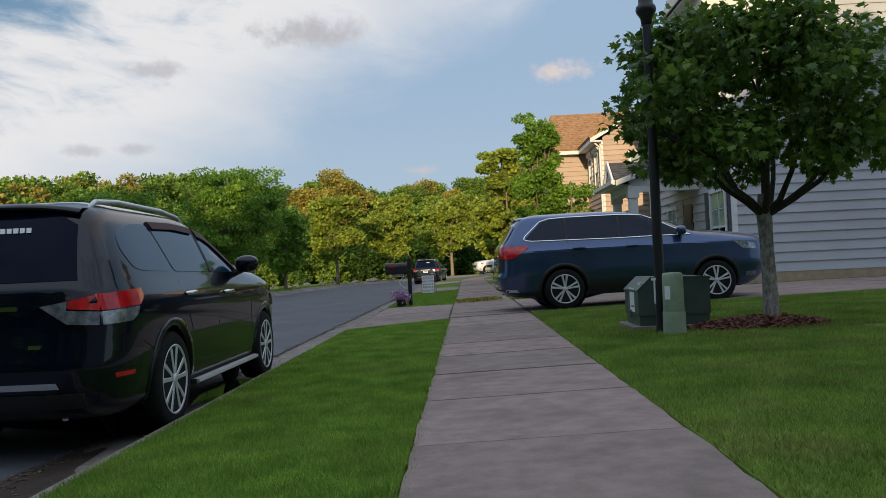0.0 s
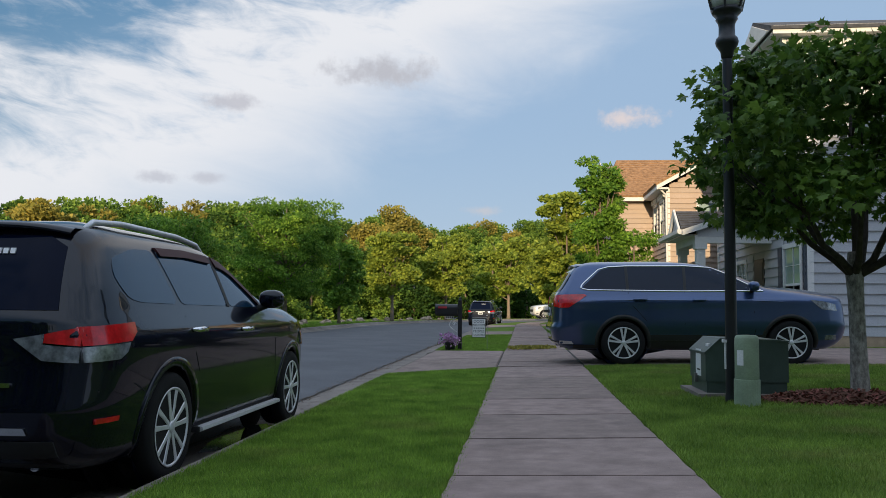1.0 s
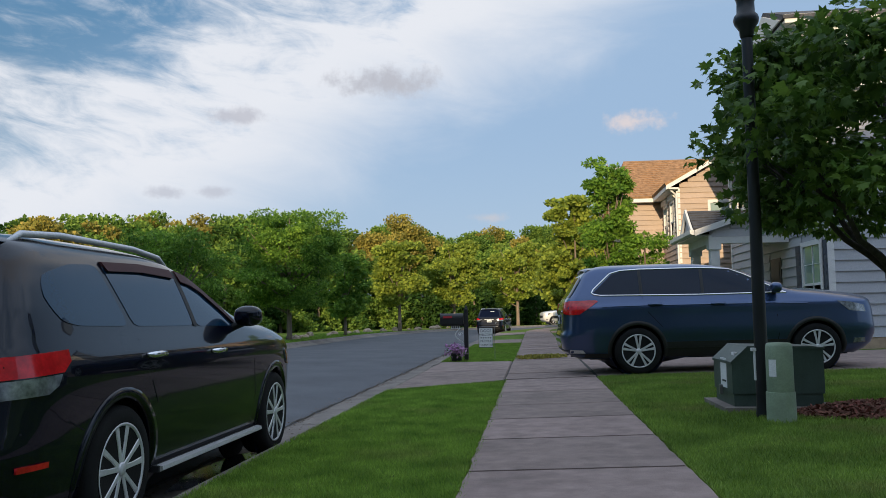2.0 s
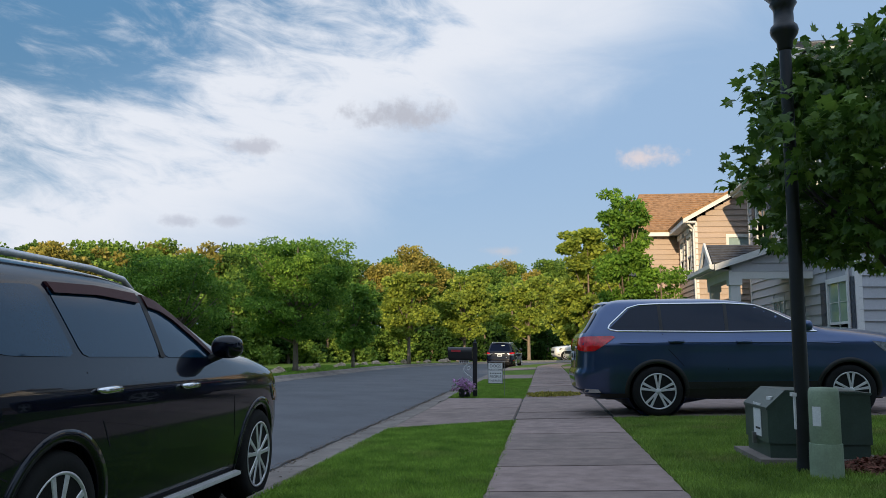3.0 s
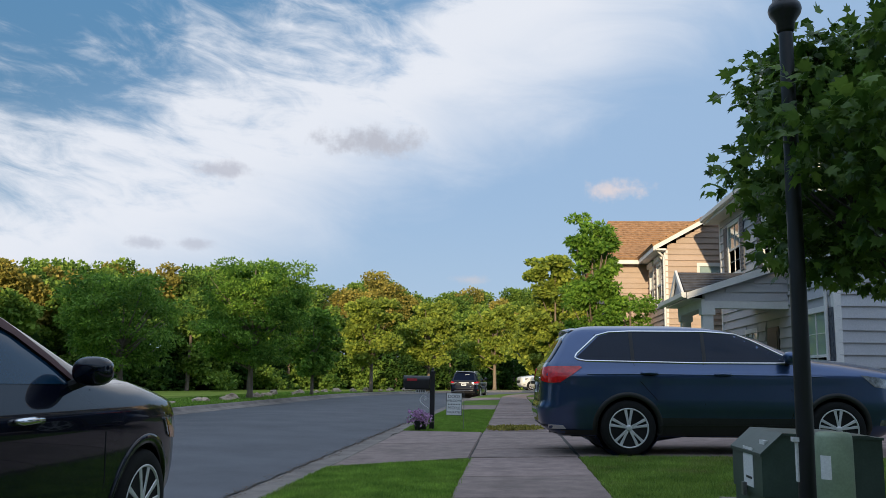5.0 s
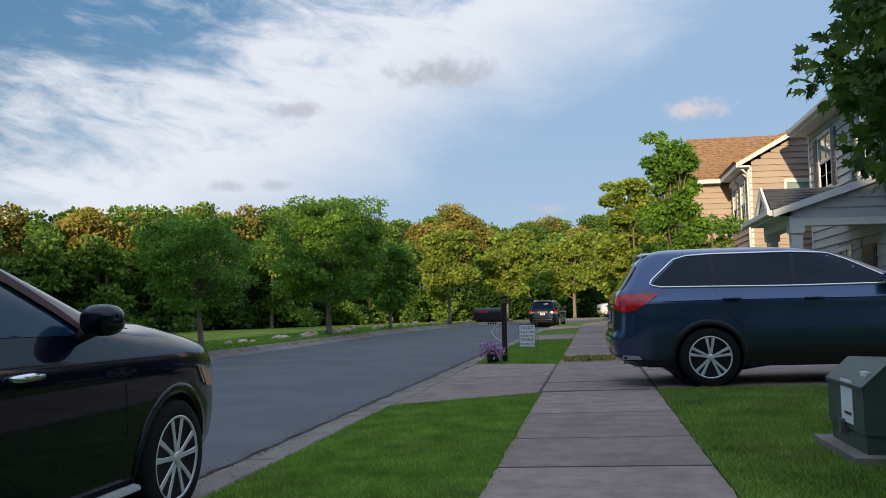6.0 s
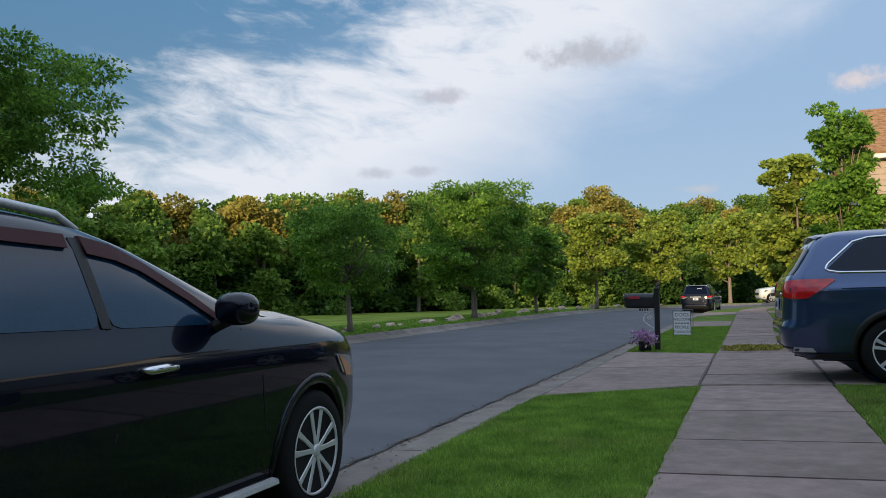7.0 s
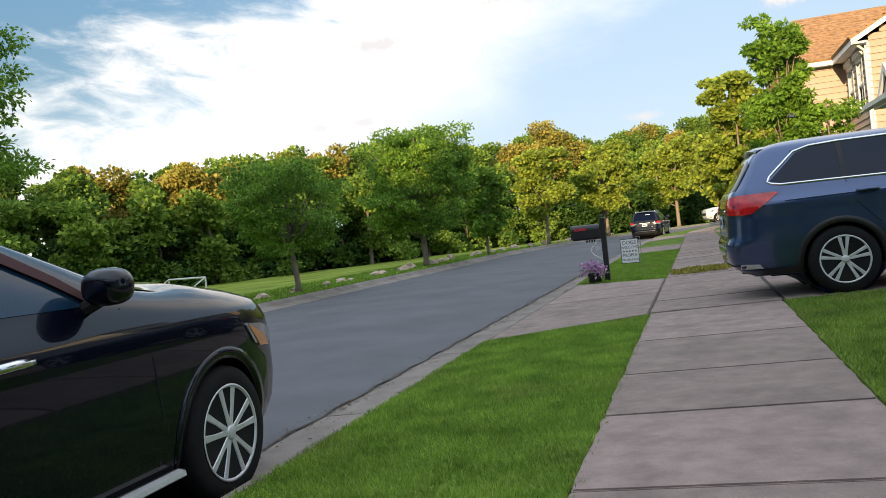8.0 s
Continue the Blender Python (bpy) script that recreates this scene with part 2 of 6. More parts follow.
M_PETAL = material("mauve petunia petals", (0.60, 0.33, 0.58), 0.6, vary=0.25, scale=30, bump=0.0, island=0.35, translucent=0.3)
M_WIRE = material("galvanised wire", (0.25, 0.25, 0.25), 0.45, metal=0.8, vary=0.1, bump=0.0)
M_WET = material("wet asphalt film", (0.02, 0.02, 0.022), 0.06, vary=0.3, scale=5, fine=40, bump=0.04, spec=0.7)
M_DIRT = material("damp gutter dirt", (0.045, 0.028, 0.018), 0.8, vary=0.5, scale=6, fine=60, bump=0.8)
M_LITTER = material("dry leaf litter", (0.16, 0.11, 0.07), 0.9, vary=0.4, scale=12, bump=0.0, island=0.5)
M_DRY = material("dry yellowed ground cover", (0.30, 0.27, 0.05), 0.9, vary=0.35, scale=10, bump=0.0, island=0.4, translucent=0.3)


# ---- mesh helpers ----
def finish(name, me, mat, parent=None, label="", smooth=False):
    for one in (mat if isinstance(mat, (list, tuple)) else (mat,)):
        me.materials.append(one)
    if smooth:
        me.polygons.foreach_set("use_smooth", [True] * len(me.polygons))
    ob = new(name, me)
    if parent is not None:
        ob.parent = parent
    if label:
        ob["label"] = label
    return ob


def part(name, bm, mat, parent=None, label="", smooth=False, bevel=0.0):
    """Links a bmesh as one mesh object, under a thing or a part when one is given."""
    if bevel:
        bmesh.ops.bevel(bm, geom=[e for e in bm.edges if e.is_manifold and e.calc_face_angle(0) > 0.5], offset=bevel, segments=2, affect="EDGES", profile=0.6)
    bmesh.ops.recalc_face_normals(bm, faces=bm.faces)
    me = bpy.data.meshes.new(name)
    bm.to_mesh(me)
    bm.free()
    return finish(name, me, mat, parent, label, smooth)


def thing(name, m, label, category, group="", kind=""):
    """An Empty at the base of a thing, at the pose m."""
    ob = new(name)
    ob.matrix_basis = m
    return tagged(ob, label, category, group, kind)


def box(x0, x1, y0, y1, z0, z1, bm=None):
    bm = bm or bmesh.new()
    v = [bm.verts.new((x, y, z)) for z in (z0, z1) for x, y in ((x0, y0), (x1, y0), (x1, y1), (x0, y1))]
    for f in ((3, 2, 1, 0), (4, 5, 6, 7), (0, 1, 5, 4), (1, 2, 6, 5), (2, 3, 7, 6), (3, 0, 4, 7)):
        bm.faces.new([v[i] for i in f])
    return bm


def prism(poly, axis, a, b, bm=None):
    """A polygon drawn in the plane across an axis, pushed from a to b along it. Axis x: (y, z); y: (x, z); z: (x, y)."""
    bm = bm or bmesh.new()
    put = {"x": lambda p, q, s: (s, p, q), "y": lambda p, q, s: (p, s, q), "z": lambda p, q, s: (p, q, s)}[axis]
    lo = [bm.verts.new(put(p, q, a)) for p, q in poly]
    hi = [bm.verts.new(put(p, q, b)) for p, q in poly]
    bm.faces.new(lo)
    bm.faces.new(hi[::-1])
    for i in range(len(poly)):
        j = (i + 1) % len(poly)
        bm.faces.new((lo[i], hi[i], hi[j], lo[j]))
    return bm


def lathe(profile, segments=32, bm=None, centre=(0, 0), axis="z"):
    """Turns (radius, height) pairs round an axis."""
    bm = bm or bmesh.new()
    rings = []
    for r, h in profile:
        ring = []
        for i in range(segments):
            a = 2 * math.pi * i / segments
            p = (centre[0] + r * math.cos(a), centre[1] + r * math.sin(a), h)
            ring.append(bm.verts.new(p if axis == "z" else (p[0], h, p[1])))
        rings.append(ring)
    for lo, hi in zip(rings, rings[1:]):
        for i in range(segments):
            j = (i + 1) % segments
            bm.faces.new((lo[i], lo[j], hi[j], hi[i]))
    for ring in (rings[0], rings[-1]):
        bm.faces.new(ring)
    return bm


def tube(points, radii, sides=8, bm=None):
    """A tapered round limb along points."""
    bm = bm or bmesh.new()
    pts = [Vector(p) for p in points]
    rings = []
    for i, p in enumerate(pts):
        d = (pts[min(i + 1, len(pts) - 1)] - pts[max(i - 1, 0)]).normalized()
        u = d.cross(Vector((0.31, 0.94, 0.12))).normalized()
        v = d.cross(u)
        rings.append([bm.verts.new(p + radii[i] * (math.cos(a) * u + math.sin(a) * v)) for a in [2 * math.pi * k / sides for k in range(sides)]])
    for lo, hi in zip(rings, rings[1:]):
        for k in range(sides):
            j = (k + 1) % sides
            bm.faces.new((lo[k], lo[j], hi[j], hi[k]))
    bm.faces.new(rings[0])
    bm.faces.new(rings[-1])
    return bm


def mesh_np(name, verts, faces):
    me = bpy.data.meshes.new(name)
    me.from_pydata(verts.tolist() if hasattr(verts, "tolist") else verts, [], faces.tolist() if hasattr(faces, "tolist") else faces)
    me.update()
    return me


rng = np.random.default_rng(7)


# ---- the ground and the street ----
def bend(y):
    """How far the street has swung to the right at y."""
    if y < 52:
        return 0.0
    return (y - 52) ** 2 / 120 if y < 130 else 50.7 + 1.3 * (y - 130)


GROUND = ((-700, 6.0), (-120, 2.2), (-45, -0.5), (-24, -0.35), (-12.5, -0.08), (-10.75, -0.1), (-10.7, -0.45), (-1.80, -0.45), (-1.78, -0.075), (-0.9, -0.045),
          (-0.02, -0.025), (0.02, -0.15), (1.43, -0.15), (1.47, 0.038), (2.5, 0.07), (4.0, 0.10), (6.0, 0.13), (9.0, 0.20), (20, 0.3), (120, 0.3), (700, 2.0))
ROWS_Y = [-700, -120, -60, -30, -10] + [float(v) for v in range(-6, 62, 2)] + [66, 70, 75, 80, 86, 92, 100, 110, 120, 130, 160, 260, 800]


def ground_z(x, y=0.0):
    return float(np.interp(x - bend(y), [g[0] for g in GROUND], [g[1] for g in GROUND]))


verts = [(gx + bend(gy), gy, gz) for gy in ROWS_Y for gx, gz in GROUND]
wide = len(GROUND)
faces = [(r * wide + c, r * wide + c + 1, (r + 1) * wide + c + 1, (r + 1) * wide + c) for r in range(len(ROWS_Y) - 1) for c in range(wide - 1)]
ground = finish("ground", mesh_np("ground", verts, faces), (M_SOIL, M_FIELD))
for poly in ground.data.polygons:
    poly.material_index = 1 if poly.center.x - bend(poly.center.y) < -10.7 else 0
tagged(ground, "green mown lawn ground along a suburban street", "ground", kind="structure")


def strip(profile, ys):
    """A sheet that follows the street: (x, z) across, y along, closed below."""
    n = len(profile)
    vs = [(x + bend(y), y, z) for y in ys for x, z in profile]
    fs = [(r * n + c, r * n + c + 1, (r + 1) * n + c + 1, (r + 1) * n + c) for r in range(len(ys) - 1) for c in range(n - 1)]
    return vs, fs


YS = [-60, -20] + [float(v) for v in range(0, 64, 4)] + [66, 70, 75, 80, 86, 92, 100, 110, 120, 130, 150]
road = finish("road", mesh_np("road", *strip([(-10.1, -0.27), (-8, -0.21), (-6.3, -0.18), (-4.5, -0.20), (-2.47, -0.245)], YS)), M_ASPHALT, smooth=True)
tagged(road, "dark grey asphalt street curving away", "road", kind="structure")


def closed_strip(profile, ys):
    """A solid run along the street with a closed cross-section."""
    n = len(profile)
    vs = [(x + bend(y), y, z) for y in ys for x, z in profile]
    fs = [(r * n + c, r * n + (c + 1) % n, (r + 1) * n + (c + 1) % n, (r + 1) * n + c) for r in range(len(ys) - 1) for c in range(n)]
    fs += [tuple(range(n - 1, -1, -1)), tuple((len(ys) - 1) * n + c for c in range(n))]
    return vs, fs


KERB_IN = [(-2.47, -0.40), (-2.47, -0.238), (-2.1, -0.225), (-1.99, -0.205), (-1.93, -0.15), (-1.88, -0.095), (-1.82, -0.068), (-1.76, -0.066), (-1.76, -0.40)]
KERB_LOW = [(-2.47, -0.40), (-2.47, -0.238), (-2.1, -0.225), (-1.99, -0.205), (-1.93, -0.18), (-1.88, -0.13), (-1.82, -0.085), (-1.76, -0.07), (-1.76, -0.40)]
KERB_OUT = [(-10.75, -0.40), (-10.75, -0.085), (-10.68, -0.08), (-10.6, -0.11), (-10.5, -0.2), (-10.1, -0.262), (-10.1, -0.40)]
kerb = thing("kerb", pose(0, 0, 0), "pale concrete rolled kerb and gutter beside the asphalt", "kerb", kind="structure")
y = -4.0
while y < 60:
    step = 3.05
    low = 14.0 < y + 1.5 < 21.2
    finish("kerb_stone", mesh_np("kerb_stone", *closed_strip(KERB_LOW if low else KERB_IN, [y + 0.008, y + step - 0.008])), M_KERB, kerb)
    y += step
finish("kerb_run", mesh_np("kerb_run", *closed_strip(KERB_IN, [60, 64, 68, 72, 76, 80, 85, 90, 96, 103, 110, 120, 130, 150])), M_KERB, kerb)
far_kerb = finish("far_kerb", mesh_np("far_kerb", *closed_strip(KERB_OUT, YS)), M_KERB)
tagged(far_kerb, "pale concrete kerb on the wooded side of the street", "kerb", kind="structure")

seam = [(-2.50 + 0.03 * math.sin(1.7 * i), i * 0.25 - 2) for i in range(150)]
vs = [(x + s * (0.012 + 0.012 * abs(math.sin(3.3 * yy))), yy, -0.2345 if s < 0 else -0.232) for x, yy in seam for s in (-1, 1)]
gutter_seam = finish("gutter_seam", mesh_np("gutter_seam", vs, [(2 * i, 2 * i + 1, 2 * i + 3, 2 * i + 2) for i in range(149)]), M_JOINT)
tagged(gutter_seam, "dark grit along the seam of asphalt and gutter", "grit", kind="structure")

# sidewalk slabs, each a slightly tilted piece with a rounded edge
sidewalk = thing("sidewalk", pose(0, 0, 0), "pinkish grey concrete sidewalk of jointed slabs", "sidewalk", kind="structure")


def slab_mesh(poly_top, drop=0.14, round_off=0.012):
    """A slab from a list of (x, y, z) corners, with softened upper edges."""
    bm = bmesh.new()
    top = [bm.verts.new(p) for p in poly_top]
    low = [bm.verts.new((p[0], p[1], p[2] - drop)) for p in poly_top]
    face = bm.faces.new(top)
    bm.faces.new(low[::-1])
    for i in range(len(top)):
        j = (i + 1) % len(top)
        bm.faces.new((top[i], low[i], low[j], top[j]))
    bmesh.ops.bevel(bm, geom=list(face.edges), offset=round_off, segments=2, affect="EDGES")
    return bm


SW, SW_Z = 1.45, 0.045
joints = [-2.85, -1.42, 0.0, 1.42, 2.83, 4.25, 5.70, 7.12, 8.55, 9.90, 11.17, 12.78, 15.0, 16.4, 17.8, 19.2, 20.45]
k = 21.8
while k < 90:
    joints.append(k)
    k += 1.5 if k < 62 else 3.0
for a, b in zip(joints, joints[1:]):
    g, t = 0.013, float(rng.normal(0, 0.003))
    q = [i / 9 for i in range(1, 9)] if b < 22 else []
    rag = lambda: float(rng.normal(0, 0.006))
    edge_r = [(bend(b) + SW + rag(), a + (b - a) * f, SW_Z + t * (1 - 2 * f)) for f in q]
    edge_l = [(bend(b) + rag(), a + (b - a) * f, t * (1 - 2 * f)) for f in reversed(q)]
    part("slab", slab_mesh([(bend(a) + 0.0, a + g, t), (bend(a) + SW, a + g, SW_Z + t)] + edge_r + [(bend(b) + SW, b - g, SW_Z - t), (bend(b) + 0.0, b - g, -t)] + edge_l, 0.14, 0.008), M_CONCRETE, sidewalk)
joint_bed = finish("joint_bed", mesh_np("joint_bed", *strip([(0.004, -0.03), (SW - 0.004, 0.022)], YS)), M_JOINT)
tagged(joint_bed, "dark dirt in the joints under the slabs", "joint dirt", kind="structure")

# driveway and its apron to the street
driveway = thing("driveway", pose(0, 0, 0), "grey concrete driveway with a dark expansion joint", "driveway", kind="structure")
for x0, x1 in ((SW + 0.035, 5.4), (5.42, 9.4), (9.42, 13.4), (13.42, 18.0)):
    part("slab", slab_mesh([(x0, 15.0, ground_z(x0) + 0.012), (x1, 15.0, ground_z(x1) + 0.012), (x1, 20.4, ground_z(x1) + 0.012), (x0, 20.4, ground_z(x0) + 0.012)]), M_CONCRETE, driveway)
part("slab", slab_mesh([(-1.745, 14.0, -0.062), (-0.035, 15.0, -0.004), (-0.035, 17.7, -0.004), (-1.745, 17.7, -0.062)]), M_CONCRETE, driveway)
part("slab", slab_mesh([(-1.745, 17.715, -0.062), (-0.035, 17.715, -0.004), (-0.035, 20.45, -0.004), (-1.745, 21.3, -0.062)]), M_CONCRETE, driveway)
for d0 in (33.0, 47.0):
    apron = thing("apron", pose(0, 0, 0), "pale concrete driveway apron crossing the verge", "driveway", kind="structure")
    part("slab", slab_mesh([(-1.745, d0 - 0.9, -0.06), (-0.02, d0, -0.002), (-0.02, d0 + 4.5, -0.002), (-1.745, d0 + 5.4, -0.06)]), M_CONCRETE, apron)
    part("slab", slab_mesh([(SW + 0.02, d0, 0.06), (9.0, d0, 0.22), (9.0, d0 + 4.5, 0.22), (SW + 0.02, d0 + 4.5, 0.06)]), M_CONCRETE, apron)


# ---- grass ----
def blades(count, place, height, width):
    """Upright grass blades of one triangle each, at places (n, 3)."""
    n = len(place)
    a = rng.uniform(0, 2 * math.pi, n)
    h = height * rng.uniform(0.55, 1.25, n)
    side = np.stack([np.cos(a), np.sin(a), np.zeros(n)], 1) * (width * rng.uniform(0.7, 1.3, n))[:, None]
    lean = rng.normal(0, 0.45, (n, 2)) * h[:, None]
    tip = place + np.stack([lean[:, 0], lean[:, 1], h], 1)
    vs = np.stack([place - side, place + side, tip], 1).reshape(-1, 3)
    return vs, np.arange(3 * n).reshape(-1, 3)


def lawn(name, label, x0, x1, y0, y1, per_m2, height=0.04, width=0.005, keep=None, mat=M_GRASS):
    n = int((x1 - x0) * (y1 - y0) * per_m2)
    xs, ys = rng.uniform(x0, x1, n), rng.uniform(y0, y1, n)
    if keep is not None:
        ok = keep(xs, ys)
        xs, ys = xs[ok], ys[ok]
    zs = np.interp(xs, [g[0] for g in GROUND], [g[1] for g in GROUND]) - 0.004
    if keep is not None or x1 < 1:
        lap = ((xs > 0.0) & (xs < SW)) & (rng.random(len(xs)) < np.clip((np.minimum(xs, SW - xs)) / 0.045, 0, 1) ** 0.5)
        xs, ys, zs = xs[~lap], ys[~lap], np.maximum(zs, np.where((xs > 0) & (xs < SW), -0.02, -1))[~lap]
    tall = np.where(rng.random(len(xs)) < 0.004, 1.4, 1.0)
    v, f = blades(len(xs), np.stack([xs, ys, zs], 1), height * tall, width)
    ob = finish(name, mesh_np(name, v, f), mat)
    return tagged(ob, label, "grass", kind="stuff")


def off_apron(xs, ys):
    near = 14.0 + (xs + 1.75) * (1.0 / 1.75) - 0.03
    far = 21.3 - (xs + 1.75) * (0.85 / 1.75) + 0.03
    return (ys < near) | (ys > far)


strip_bed = finish("joint_bed", mesh_np("joint_bed", [(-0.05, 14.9, -0.02), (0.01, 14.9, -0.02), (0.01, 20.5, -0.02), (-0.05, 20.5, -0.02), (SW - 0.01, 15.0, 0.040), (SW + 0.05, 15.0, 0.0445), (SW + 0.05, 20.4, 0.0445), (SW - 0.01, 20.4, 0.040)], [(0, 1, 2, 3), (4, 5, 6, 7)]), M_JOINT)
tagged(strip_bed, "dark filler in the expansion joints", "joint filler", kind="structure")


def off_bed(xs, ys):
    bed = ((xs - 3.72) / 0.86) ** 2 + ((ys - 9.6) / 0.56) ** 2 < 1
    pad = (xs > 2.3) & (xs < 3.5) & (ys > 9.85) & (ys < 11.0)
    drive = (ys > 14.97) & (ys < 20.43)
    return ~(bed | pad | drive)


lawn("verge_grass", "short green mown grass on the kerbside verge", -1.79, 0.05, 1.0, 8.5, 9000, 0.035, 0.0035)
lawn("verge_grass", "short green mown grass on the kerbside verge", -1.79, 0.05, 8.5, 15.3, 6000, 0.036, 0.0045, off_apron)
lawn("verge_grass", "short green mown grass on the kerbside verge", -1.79, 0.03, 19.5, 33.0, 2200, 0.045, 0.008, off_apron)
lawn("lawn_grass", "green mown front lawn with thin brownish patches", 1.40, 4.6, 2.5, 9.0, 6500, 0.036, 0.004, off_bed, M_LAWN)
lawn("lawn_grass", "green mown front lawn with thin brownish patches", 1.40, 9.5, 9.0, 15.02, 3600, 0.042, 0.006, off_bed, M_LAWN)
lawn("lawn_grass", "green mown front lawn with thin brownish patches", 1.43, 6.5, 20.4, 33.0, 1200, 0.05, 0.01, off_bed, M_LAWN)


n = 26000
fy = rng.uniform(14, 62, n)
fx = -10.72 - 4.2 * rng.random(n) ** 1.5
fz = np.interp(fx, [g[0] for g in GROUND], [g[1] for g in GROUND]) - 0.01
fx = fx + np.array([bend(v) for v in fy])
v, f = blades(n, np.stack([fx, fy, fz], 1), 0.10, 0.03)
tagged(finish("field_grass", mesh_np("field_grass", v, f), M_GRASS), "yellow green grass along the far kerb", "grass", kind="stuff")


# ---- damp dirt, wet patch and leaf litter in the gutter ----
def ragged_sheet(name, x0, x1, y0, y1, mat, label, category, seed, lift=0.004):
    """A thin irregular film lying on the gutter and the edge of the asphalt."""
    count, rim, mid = 40, [], ((x0 + x1) / 2, (y0 + y1) / 2)
    for i in range(count):
        a = 2 * math.pi * i / count
        k = 1 + 0.28 * noise.noise(Vector((2.1 * math.cos(a), 2.1 * math.sin(a), seed))) + 0.16 * noise.noise(Vector((6 * math.cos(a), 6 * math.sin(a), seed)))
        rim.append((mid[0] + (x1 - x0) / 2 * k * math.cos(a), mid[1] + (y1 - y0) / 2 * k * math.sin(a)))
    level = lambda x: float(np.interp(x, [-6.3, -4.5, -2.47, -2.1, -1.99, -1.93], [-0.18, -0.20, -0.2385, -0.225, -0.205, -0.15])) + lift
    bm = bmesh.new()
    rings = [[bm.verts.new((mid[0] + (x - mid[0]) * f, mid[1] + (y - mid[1]) * f, level(mid[0] + (x - mid[0]) * f))) for x, y in rim] for f in (1.0, 0.8, 0.6, 0.4, 0.2, 0.03)]
    for lo, hi in zip(rings, rings[1:]):
        for i in range(count):
            bm.faces.new((lo[i], lo[(i + 1) % count], hi[(i + 1) % count], hi[i]))
    bm.faces.new(rings[-1])
    tagged(part(name, bm, mat, smooth=True), label, category, kind="structure")


ragged_sheet("gutter_dirt", -2.62, -2.10, 2.2, 5.6, M_DIRT, "damp brown dirt washed along the gutter", "dirt", 3.0)
ragged_sheet("puddle", -2.42, -2.04, 7.5, 9.2, M_WET, "shallow puddle in the gutter beside the parked car", "puddle", 8.0, 0.006)
n = 2600
ly = rng.uniform(0.5, 34, n)
lx = -2.47 + rng.normal(0, 0.05, n) * (1 + 1.2 * (np.sin(ly * 1.9) > 0.4)) + 0.02 * np.sin(2.3 * ly)
lz = np.interp(lx, [-6.3, -4.5, -2.47, -2.1, -1.99], [-0.18, -0.20, -0.238, -0.225, -0.205]) + 0.006
yaw, s = rng.uniform(0, 6.28, n), rng.uniform(0.012, 0.035, n)
flake = np.array([(-0.5, -0.3, 0.0), (0.5, -0.2, 0.15), (0.4, 0.3, 0.0), (-0.4, 0.25, 0.2)])
vx = lx[:, None] + s[:, None] * (flake[None, :, 0] * np.cos(yaw)[:, None] - flake[None, :, 1] * np.sin(yaw)[:, None])
vy = ly[:, None] + s[:, None] * (flake[None, :, 0] * np.sin(yaw)[:, None] + flake[None, :, 1] * np.cos(yaw)[:, None])
vz = lz[:, None] + s[:, None] * flake[None, :, 2]
litter = finish("leaf_litter", mesh_np("leaf_litter", np.stack([vx, vy, vz], 2).reshape(-1, 3), np.arange(4 * n).reshape(-1, 4)), M_LITTER)
tagged(litter, "small dry brown leaf litter along the gutter seam", "leaf litter", kind="stuff")


